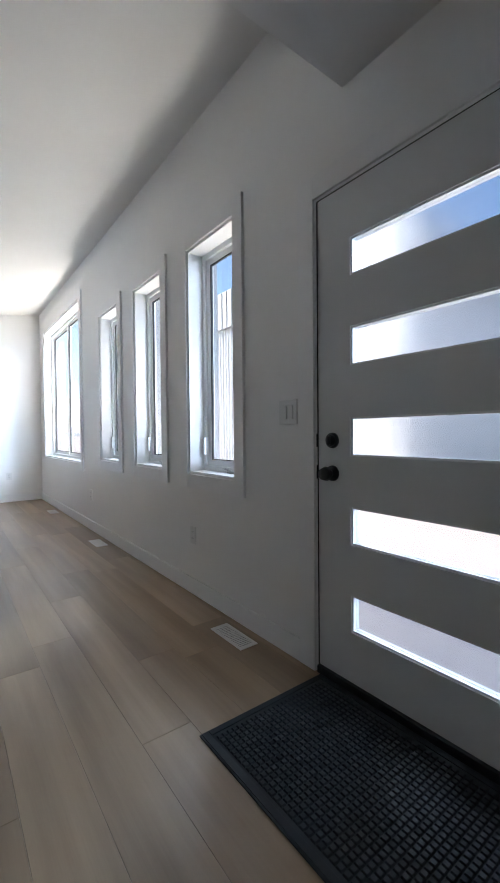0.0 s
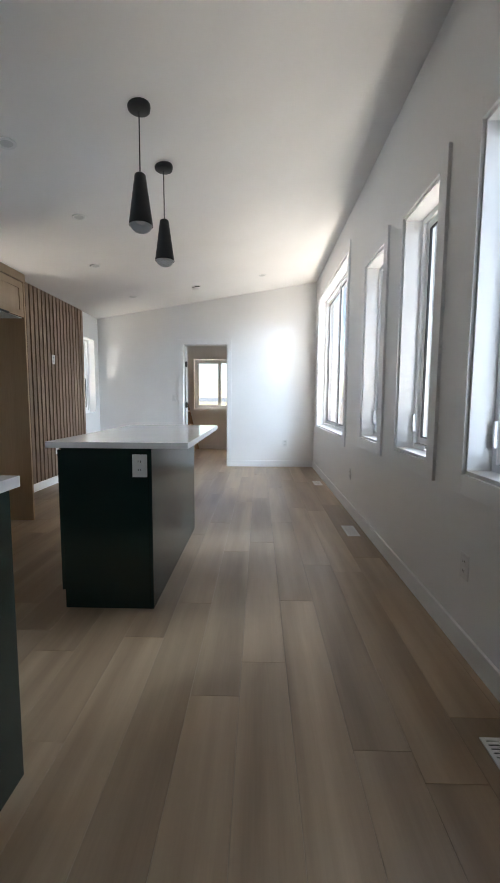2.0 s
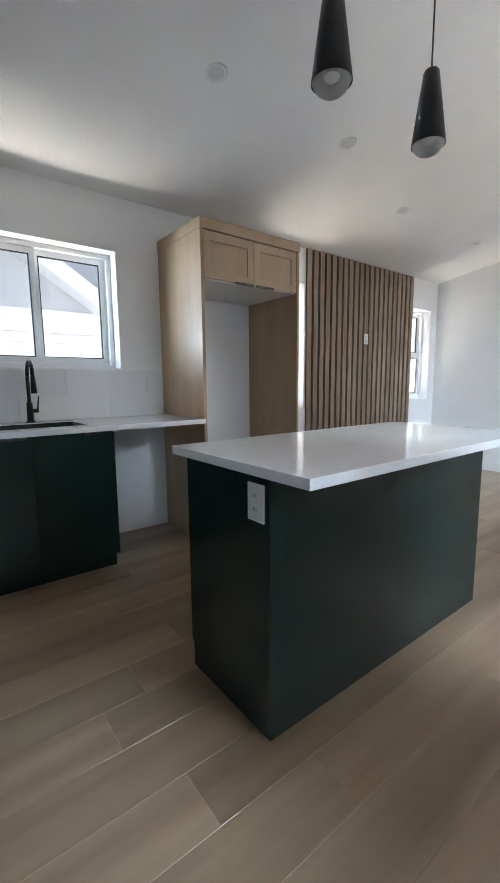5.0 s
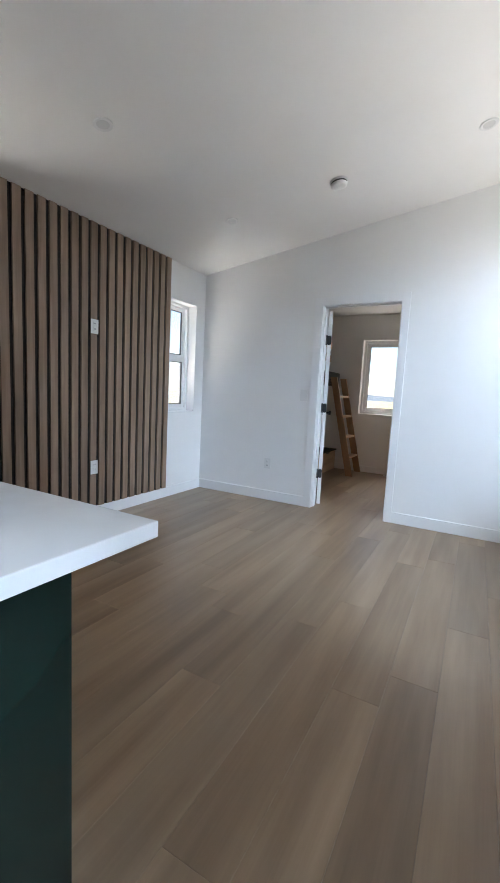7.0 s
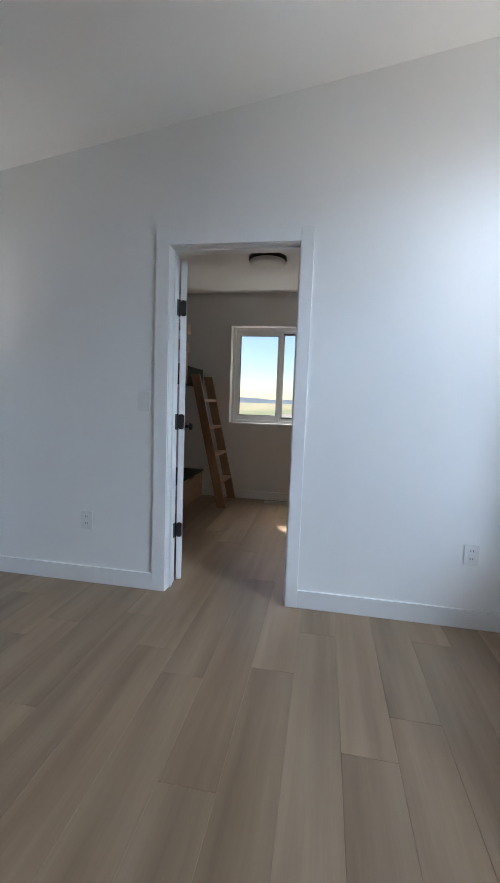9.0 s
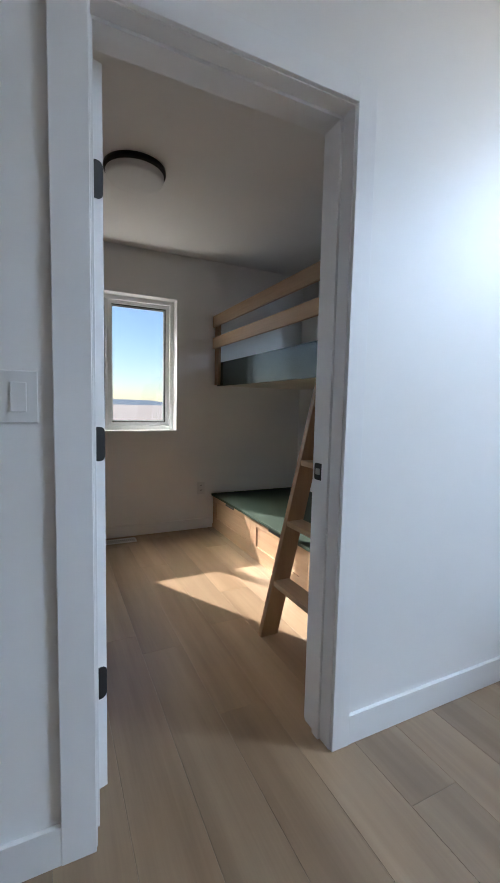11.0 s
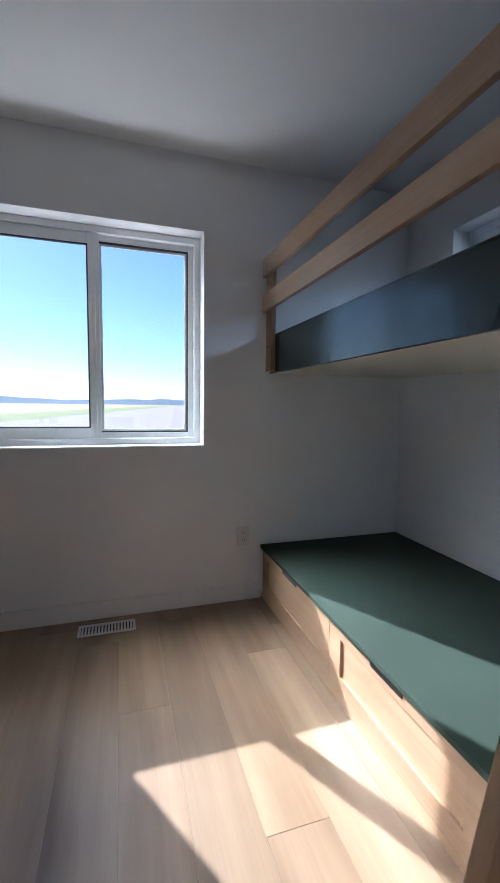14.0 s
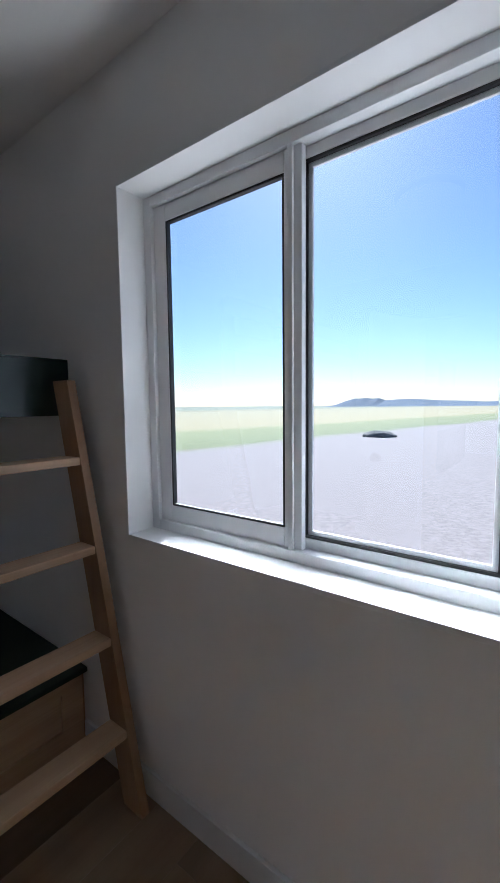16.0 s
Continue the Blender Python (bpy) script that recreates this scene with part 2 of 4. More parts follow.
structure("ceiling_main", sloped_slab(XL - 0.02, XR + 0.02, 1.449, YD + 0.02, 0.0, 0.05), CEIL, "sloping white painted ceiling of the living room and kitchen", "ceiling")
structure("ceiling_entry", boxed(XL - 0.02, XR + 0.02, YB - 0.02, 1.449, 2.49, 2.54), CEIL, "lower flat white ceiling over the entry", "ceiling")
structure("wall_bulkhead", boxed(XL, XR, 1.40, 1.447, 2.545, 3.12), WALL, "white bulkhead above the lower entry ceiling", "wall")
structure("ceiling_bedroom", boxed(XL - 0.02, XR + 0.02, YD2 - 0.02, YF + 0.02, 2.455, 2.50), CEIL, "flat white painted bedroom ceiling", "ceiling")
# unseen roof; its deep left eave is added to keep sun off the left windows
UNSEEN_ROOF = painted("unseen_roof", (0.12, 0.12, 0.13), 0.5)
structure("roof", sloped_slab(XL - 1.25, XR + 0.45, YB - 0.5, YF + 0.55, 0.16, 0.12), UNSEEN_ROOF, "unseen dark single-pitch roof, deep eave added to block sun", "roof")
structure("subfloor", boxed(XL - TW + 0.003, XR + TW - 0.003, YB - TW + 0.003, YF + TW - 0.003, -0.28, -0.012), SLOT, "dark subfloor under the oak planks", "floor")

# baseboards
BB, BT = 0.105, 0.014


def baseboard(x0, x1, y0, y1, h=BB):
    structure("baseboard", boxed(x0, x1, y0, y1, 0.0, h, 0.002), TRIM, "white painted flat baseboard along the wall", "baseboard")


baseboard(XR - BT, XR, 1.707, YD)
baseboard(XR - BT, XR, YB, 0.57)
baseboard(XL, XL + BT, 4.69, YD)
baseboard(XL + BT, -0.993, YD - BT, YD)
baseboard(-0.092, XR - BT, YD - BT, YD)
baseboard(-1.46, 0.36, YF - BT, YF, 0.095)
baseboard(-0.07, 0.36, YD2, YD2 + BT, 0.095)
baseboard(XL, XR - BT, YB, YB + BT)


# ---------------------------------------------------------------- windows
def mapper(side):
    if side == "right":
        return lambda bm, u0, u1, n0, n1, z0, z1, c=0.0: box(bm, XR + n0, XR + n1, u0, u1, z0, z1, c)
    if side == "left":
        return lambda bm, u0, u1, n0, n1, z0, z1, c=0.0: box(bm, XL - n1, XL - n0, u0, u1, z0, z1, c)
    return lambda bm, u0, u1, n0, n1, z0, z1, c=0.0: box(bm, u0, u1, YF + n0, YF + n1, z0, z1, c)


def spot(side, u, n, z):
    return {"right": (XR + n, u, z), "left": (XL - n, u, z), "end": (u, YF + n, z)}[side]


def ring(put, u0, u1, z0, z1, w, n0, n1, c=0.002, wb=None):
    """Four members round an opening, their outer edge on u0..u1, z0..z1."""
    wb = w if wb is None else wb
    out = []
    for a, b, s, e in ((u0, u0 + w, z0, z1), (u1 - w, u1, z0, z1), (u0 + w, u1 - w, z1 - w, z1), (u0 + w, u1 - w, z0, z0 + wb)):
        bm = bmesh.new()
        put(bm, a, b, n0, n1, s, e, c)
        out.append(bm)
    return out


def join(bms):
    bm = bmesh.new()
    for b in bms:
        me = bpy.data.meshes.new("t")
        b.to_mesh(me)
        bm.from_mesh(me)
        b.free()
        bpy.data.meshes.remove(me)
    return bm


def window(name, side, hole, label, casing=0.0, mullion=None, hung=False, crank=False, deep=0.115, sash_widths=(0.040, 0.040), screen=False):
    u0, u1, z0, z1 = hole
    put = mapper(side)
    w = thing(name, spot(side, (u0 + u1) / 2, 0, z0), label, "window", "", "structure")
    if casing:
        c = casing
        for bm, nm in zip(ring(put, u0 - c, u1 + c, z0 - c, z1 + c, c - 0.004, -0.018, 0.0), ("casing",) * 4):
            part(nm, bm, TRIM, w, "white painted flat casing board")
    for bm in ring(put, u0, u1, z0, z1, 0.014, -0.004, deep, 0.0015):
        part("jamb_liner", bm, TRIM, w)
    e = 0.014
    f0, f1, g0, g1 = u0 + e, u1 - e, z0 + e, z1 - e
    part("window_frame", join(ring(put, f0, f1, g0, g1, 0.034, deep - 0.012, deep + 0.062, 0.003)), VINYL, w, "white vinyl window frame")
    part("exterior_trim", join(ring(put, u0, u1, z0, z1, 0.010, deep + 0.062, TW + 0.03, 0.0)), SIDING, w)
    s0, s1, t0, t1 = f0 + 0.034, f1 - 0.034, g0 + 0.034, g1 - 0.034
    if hung:
        zm = (t0 + t1) / 2 + 0.0
        cells = [(s0, s1, zm, t1, 0.030), (s0, s1, t0, zm, 0.010)]
    elif mullion:
        cells = [(s0, mullion + (0.026 if screen else 0.012), t0, t1, 0.006), (mullion - 0.012, s1, t0, t1, 0.030)]
    else:
        cells = [(s0, s1, t0, t1, 0.010)]
    for (a, b, c0, c1, dn), sw in zip(cells, sash_widths):
        sash = part("sash", join(ring(put, a, b, c0, c1, sw, deep - 0.004 + dn, deep + 0.018 + dn, 0.003)), VINYL, w)
        part("gasket", join(ring(put, a + sw, b - sw, c0 + sw, c1 - sw, 0.007, deep - 0.001 + dn, deep + 0.016 + dn, 0.0)), GASKET, sash, "black rubber glazing gasket")
        bm = bmesh.new()
        put(bm, a + sw + 0.002, b - sw - 0.002, deep + 0.005 + dn, deep + 0.009 + dn, c0 + sw + 0.002, c1 - sw - 0.002)
        pane = part("pane", bm, GLASS, sash, "clear window glass")
        pane.visible_shadow = False
    if screen:
        a, b, c0, c1, dn = cells[1]
        e = sash_widths[1] + 0.007
        part("outer_frame", join(ring(put, a + e, b - e, c0 + e, c1 - e, 0.013, deep + 0.010 + dn, deep + 0.018 + dn, 0.001)), VINYL, w, "white outer glazing frame")
    if mullion:
        bm = bmesh.new()
        put(bm, mullion - 0.010, mullion + 0.006, deep - 0.014, deep - 0.004, t0, t1, 0.003)
        part("sash_pull", bm, VINYL, w)
    if crank:
        um = u0 + 0.16
        bm = bmesh.new()
        put(bm, um - 0.05, um + 0.05, deep - 0.040, deep - 0.012, z0 + 0.016, z0 + 0.030, 0.004)
        tube(bm, spot(side, um, deep - 0.03, z0 + 0.028), spot(side, um + 0.055, deep - 0.05, z0 + 0.044), 0.006, 0.005, 10)
        part("crank", bm, METAL, w, "grey metal casement crank")
        bm = bmesh.new()
        put(bm, u1 - 0.05, u1 - 0.034, deep - 0.030, deep - 0.012, z0 + 0.12, z0 + 0.24, 0.004)
        part("sash_lock", bm, METAL, w)
    return w


for k, h in enumerate(RIGHT_WIN[:3]):
    window("window_%d" % (k + 1), "right", h, "tall narrow white casement window with flat white casing", 0.095, crank=True)
window("window_4", "right", RIGHT_WIN[3], "large white two-pane living room window with flat casing", 0.095, mullion=6.54)
window("window_5", "left", LEFT_WIN[0], "white sliding window above the kitchen sink", mullion=2.93)
window("window_6", "left", LEFT_WIN[1], "narrow white single-hung window beside the slat panel", hung=True)
window("window_7", "left", LEFT_WIN[2], "narrow white single-hung window near the corner", hung=True)
window("window_8", "end", END_WIN, "white sliding bedroom window looking over gravel and fields", mullion=-0.548, sash_widths=(0.056, 0.030), screen=True)
window("window_9", "right", HIGH_WIN, "long low white window above the upper bunk")

# ---------------------------------------------------------------- front door
def front_door():
    d = thing("door_1", (XR, 1.14, 0), "pale grey modern front door with five frosted glass strips, closed", "door", "", "structure")
    y0, y1, z0, z1 = 0.680, 1.597, 0.035, 2.090
    x0, x1 = XR + 0.004, XR + 0.048
    lites = [(0.244, 0.399), (0.608, 0.767), (0.976, 1.138), (1.350, 1.510), (1.718, 1.870)]
    a, b = 0.800, 1.416
    holes = [(a, b, s, e) for s, e in lites]
    part("leaf", wall_mesh("y", x0, x1, y0, y1, z0, z1, holes), DOORPAINT, d)
    for s, e in lites:
        bms = []
        for p, q, r_, t in ((a, a + 0.008, s, e), (b - 0.008, b, s, e), (a + 0.008, b - 0.008, s, s + 0.008), (a + 0.008, b - 0.008, e - 0.008, e)):
            bms.append(boxed(x0 + 0.006, x1, p, q, r_, t))
        bead = part("glazing_bead", join(bms), TRIM, d)
        pane = part("pane", boxed(x0 + 0.022, x0 + 0.030, a + 0.008, b - 0.008, s + 0.008, e - 0.008), FROST, bead, "white frosted glass strip")
        pane.visible_shadow = False
    for s, e, u, v in ((1.599, 1.612, 0, 2.106), (0.665, 0.678, 0, 2.106), (0.678, 1.599, 2.092, 2.106)):
        part("jamb", boxed(XR - 0.002, XR + TW, s, e, u, v), TRIM, d)
    for s, e, u, v in ((1.5975, 1.599, 0.03, 2.092), (0.678, 0.6795, 0.03, 2.092), (0.68, 1.5975, 2.0905, 2.092)):
        part("weather_strip", boxed(XR + 0.001, XR + 0.05, s - 0.003, e + 0.002, u, v), GASKET, d)
    for s, e, u, v in ((1.608, 1.705, 0, 2.20), (0.572, 0.669, 0, 2.20), (0.669, 1.608, 2.102, 2.20)):
        part("casing", boxed(XR - 0.015, XR - 0.001, s, e, u, v, 0.002), TRIM, d)
    part("threshold", boxed(XR - 0.012, XR + TW, 0.68, 1.597, 0.0, 0.034, 0.004), BLACK, d, "black metal threshold")
    for z, knob in ((1.041, False), (0.900, True)):
        bm = bmesh.new()
        tube(bm, (x0 + 0.001, 1.511, z), (x0 - 0.012, 1.511, z), 0.034, 0.032, 28)
        if knob:
            tube(bm, (x0 - 0.012, 1.511, z), (x0 - 0.030, 1.511, z), 0.013, 0.013, 20)
            tube(bm, (x0 - 0.028, 1.511, z), (x0 - 0.044, 1.511, z), 0.020, 0.031, 28)
            tube(bm, (x0 - 0.044, 1.511, z), (x0 - 0.066, 1.511, z), 0.031, 0.024, 28)
        else:
            tube(bm, (x0 - 0.012, 1.511, z), (x0 - 0.020, 1.511, z), 0.026, 0.022, 28)
            box(bm, x0 - 0.034, x0 - 0.018, 1.505, 1.517, z - 0.018, z + 0.018, 0.003)
        part("door_knob" if knob else "deadbolt", bm, BLACK, d, "round black door knob" if knob else "round black deadbolt turn", True)
        part("strike_plate", boxed(XR - 0.004, XR + 0.03, 1.597, 1.601, z - 0.03, z + 0.03, 0.001), BLACK, d)


front_door()


def door_mat():
    m = thing("door_mat", (1.0, 1.0, 0), "dark blue-black rubber door mat with waffle pattern on the floor", "door mat")
    x0, x1, y0, y1 = 0.682, 1.297, 0.50, 1.572
    bm = bmesh.new()
    box(bm, x0, x1, y0, y1, 0.0005, 0.006, 0.002)
    part("backing", bm, RUBBER, m)
    for a, b, c, d in ((x0 + 0.006, x0 + 0.03, y0 + 0.006, y1 - 0.006), (x1 - 0.03, x1 - 0.006, y0 + 0.006, y1 - 0.006), (x0 + 0.034, x1 - 0.034, y0 + 0.006, y0 + 0.03), (x0 + 0.034, x1 - 0.034, y1 - 0.03, y1 - 0.006)):
        part("border", boxed(a, b, c, d, 0.006, 0.010, 0.002), RUBBER, m)
    verts, faces = [], []
    nx, ny = 25, 45
    ax, ay = x0 + 0.042, y0 + 0.042
    px, py = (x1 - x0 - 0.084) / nx, (y1 - y0 - 0.084) / ny
    for i in range(nx):
        for j in range(ny):
            cx, cy = ax + (i + 0.5) * px - m.location.x, ay + (j + 0.5) * py - m.location.y
            k = len(verts)
            for rr, z in ((0.46, 0.006), (0.32, 0.0115)):
                verts += [(cx - rr * px, cy - rr * py, z), (cx + rr * px, cy - rr * py, z), (cx + rr * px, cy + rr * py, z), (cx - rr * px, cy + rr * py, z)]
            faces += [(k + 4, k + 5, k + 6, k + 7)] + [(k + q, k + (q + 1) % 4, k + 4 + (q + 1) % 4, k + 4 + q) for q in range(4)]
    me = bpy.data.meshes.new("waffle_surface")
    me.from_pydata(verts, [], faces)
    me.materials.append(RUBBER)
    ob = new("waffle_surface", me)
    ob.parent = m
    tagged(ob, kind="stuff")


door_mat()


# ---------------------------------------------------------------- small fittings
def plate(name, side, u, z, w, h, label, category, kind="outlet", group=""):
    """A wall plate; side: right, left, part (partition, room side), end."""
    def at(du0, du1, n0, n1, dz0, dz1, c=0.0):
        a, b = u + du0, u + du1
        if side == "right":
            return boxed(XR - n1, XR - n0, a, b, z + dz0, z + dz1, c)
        if side == "left":
            return boxed(XL + n0, XL + n1, a, b, z + dz0, z + dz1, c)
        if side == "slat":
            return boxed(XL + 0.026 + n0, XL + 0.026 + n1, a, b, z + dz0, z + dz1, c)
        if side == "island":
            return boxed(a, b, 3.06 - n1, 3.06 - n0, z + dz0, z + dz1, c)
        if side == "part":
            return boxed(a, b, YD - n1, YD - n0, z + dz0, z + dz1, c)
        return boxed(a, b, YF - n1, YF - n0, z + dz0, z + dz1, c)
    base = {"right": (XR, u, z), "left": (XL, u, z), "slat": (XL, u, z), "island": (u, 3.06, z), "part": (u, YD, z), "end": (u, YF, z)}[side]
    t = thing(name, base, label, category, group)
    part("cover_plate", at(-w / 2, w / 2, 0.0, 0.006, -h / 2, h / 2, 0.002), WHITEPLASTIC, t)
    if kind == "outlet":
        for s in (-0.022, 0.022):
            sock = part("socket", at(-0.016, 0.016, 0.005, 0.008, s - 0.015, s + 0.015, 0.001), WHITEPLASTIC, t)
            part("slot", at(-0.008, -0.005, 0.0075, 0.0085, s - 0.004, s + 0.007), SLOT, sock)
            part("slot", at(0.005, 0.008, 0.0075, 0.0085, s - 0.004, s + 0.007), SLOT, sock)
    else:
        n = kind
        for k in range(n):
            c = (k - (n - 1) / 2) * 0.046
            part("rocker", at(c - 0.016, c + 0.016, 0.005, 0.010, -0.033, 0.033, 0.002), WHITEPLASTIC, t)


plate("wall_outlet", "right", 2.743, 0.395, 0.072, 0.115, "white duplex outlet on the long white wall", "outlet", group="wall outlets")
plate("wall_outlet", "right", 5.10, 0.395, 0.072, 0.115, "white duplex outlet on the long white wall", "outlet", group="wall outlets")
plate("light_switch", "right", 1.788, 1.174, 0.125, 0.118, "white two-gang rocker light switch beside front door", "light switch", 2)
plate("light_switch", "part", -1.062, 1.168, 0.076, 0.116, "white single light switch beside bedroom doorway", "light switch", 1)
plate("wall_outlet", "part", -1.437, 0.405, 0.076, 0.115, "white duplex outlet on the partition wall", "outlet", group="wall outlets")
plate("wall_outlet", "part", 0.826, 0.410, 0.076, 0.115, "white duplex outlet on the partition wall", "outlet", group="wall outlets")
plate("wall_outlet", "end", 0.257, 0.383, 0.072, 0.115, "white duplex outlet on the bedroom end wall", "outlet", group="wall outlets")
plate("wall_outlet", "slat", 6.357, 1.646, 0.076, 0.118, "white outlet set high in the wooden slat panel", "outlet", group="slat outlets")
plate("wall_outlet", "slat", 6.362, 0.458, 0.076, 0.118, "white outlet set low in the wooden slat panel", "outlet", group="slat outlets")
plate("wall_outlet", "island", -0.242, 0.785, 0.078, 0.120, "white outlet on the dark green island end", "outlet")


def floor_vent(x0, x1, y0, y1, along):
    t = thing("floor_vent", ((x0 + x1) / 2, (y0 + y1) / 2, 0), "white metal floor register set in oak floor", "floor vent", "floor vents")
    fr = 0.014
    bms = [boxed(*q, 0.0006, 0.006, 0.001) for q in ((x0, x0 + fr, y0, y1), (x1 - fr, x1, y0, y1), (x0 + fr, x1 - fr, y0, y0 + fr), (x0 + fr, x1 - fr, y1 - fr, y1))]
    part("frame", join(bms), WHITEPLASTIC, t)
    part("duct", boxed(x0 + fr, x1 - fr, y0 + fr, y1 - fr, 0.0005, 0.0015), SLOT, t)
    n = 16
    a0, a1 = (y0 + fr, y1 - fr) if along == "y" else (x0 + fr, x1 - fr)
    for k in range(n):
        c = a0 + (k + 0.5) * (a1 - a0) / n
        q = (x0 + fr, x1 - fr, c - 0.0045, c + 0.0045) if along == "y" else (c - 0.0045, c + 0.0045, y0 + fr, y1 - fr)
        part("slat", boxed(*q, 0.0016, 0.0045), WHITEPLASTIC, t)


floor_vent(1.133, 1.240, 1.953, 2.236, "y")
floor_vent(1.135, 1.242, 4.320, 4.600, "y")
floor_vent(1.138, 1.245, 6.410, 6.690, "y")
floor_vent(-0.643, -0.363, 10.358, 10.465, "x")


def ceiling_disc(name, x, y, profile, mats, label, category, group=""):
    """A fitting on the sloping ceiling, turned profile, tilted with it."""
    t = thing(name, (0, 0, 0), label, category, group)
    for nm, pts, mat in profile:
        part(nm, lathe(pts, (0, 0, 0)), mat, t, "", True)
    t.matrix_world = Matrix.Translation((x, y, ceil_z(x))) @ Matrix.Rotation(-math.atan(SLOPE), 4, "Y")


for x, y in ((-1.165, 2.555), (-1.163, 3.562), (-1.163, 4.565), (-1.47, 5.68), (-1.473, 7.072), (0.413, 7.085)):
    ceiling_disc("recessed_light", x, y,
                 [("trim_ring", [(0.056, 0.002), (0.056, -0.004), (0.052, -0.007), (0.038, -0.005), (0.036, -0.002)], WHITEPLASTIC),
                  ("lens", [(0.037, -0.003), (0.02, -0.0025), (0.0001, -0.0025)], LENS)],
                 None, "round white recessed downlight, unlit, in the sloping ceiling", "downlight", "recessed lights")
ceiling_disc("smoke_detector", -0.55, 7.085,
             [("base", [(0.068, 0.002), (0.068, -0.012), (0.060, -0.014)], WHITEPLASTIC),
              ("vent_ring", [(0.060, -0.013), (0.054, -0.016), (0.054, -0.026)], SLOT),
              ("cap", [(0.060, -0.024), (0.060, -0.036), (0.045, -0.044), (0.0001, -0.046)], WHITEPLASTIC)],
             None, "round white smoke detector on the sloping ceiling", "smoke detector")


def pendant(x, y):
    z = ceil_z(x)
    t = thing("pendant_lamp", (x, y, z), "matte black cone pendant lamp with clear glass globe above island", "pendant lamp", "island pendants")
    c = part("canopy", lathe([(0.0001, 0.012), (0.064, 0.012), (0.066, -0.002), (0.062, -0.024), (0.050, -0.030), (0.0001, -0.031)], (x, y, z)), BLACK, t, "", True)
    part("cord", tube(bmesh.new(), (x, y, z - 0.03), (x, y, 2.436), 0.0035, 0.0035, 10), BLACK, t)
    part("shade", lathe([(0.0001, 0.29), (0.026, 0.288), (0.032, 0.280), (0.070, 0.0), (0.067, 0.001), (0.030, 0.272), (0.0001, 0.274)], (x, y, 2.150), 40), BLACK, t, "matte black tapered metal shade", True)
    # white inner cone added so that the glass globe looks lit
    part("reflector", lathe([(0.066, 0.002), (0.040, 0.19), (0.0001, 0.192)], (x, y, 2.152), 40), WHITEPLASTIC, t, "white cone added inside the shade to brighten the globe", True)
    part("socket", tube(bmesh.new(), (x, y, 2.30), (x, y, 2.17), 0.018, 0.018, 16), WHITEPLASTIC, t)
    part("globe", lathe([(0.066, 0.010), (0.066, -0.004), (0.062, -0.022), (0.052, -0.038), (0.036, -0.050), (0.018, -0.056), (0.0001, -0.058)], (x, y, 2.166), 40), BULBGLASS, t, "clear glass dome", True)


pendant(-0.325, 3.462)
pendant(-0.325, 4.078)

# ---------------------------------------------------------------- bedroom door
def rounded_plate(x0, x1, y0, y1, z0, z1, rad):
    """A thin upright plate facing along x, its four corners rounded."""
    bm = bmesh.new()
    ring_pts = []
    for cy, cz, start in ((y1 - rad, z1 - rad, 0), (y0 + rad, z1 - rad, 90), (y0 + rad, z0 + rad, 180), (y1 - rad, z0 + rad, 270)):
        for k in range(6):
            a = radians(start + 18 * k)
            ring_pts.append((cy + rad * math.cos(a), cz + rad * math.sin(a)))
    lo = [bm.verts.new((x0, y, z)) for y, z in ring_pts]
    hi = [bm.verts.new((x1, y, z)) for y, z in ring_pts]
    bm.faces.new(lo)
    bm.faces.new(hi)
    n = len(lo)
    for k in range(n):
        bm.faces.new((lo[k], lo[(k + 1) % n], hi[(k + 1) % n], hi[k]))
    return bm


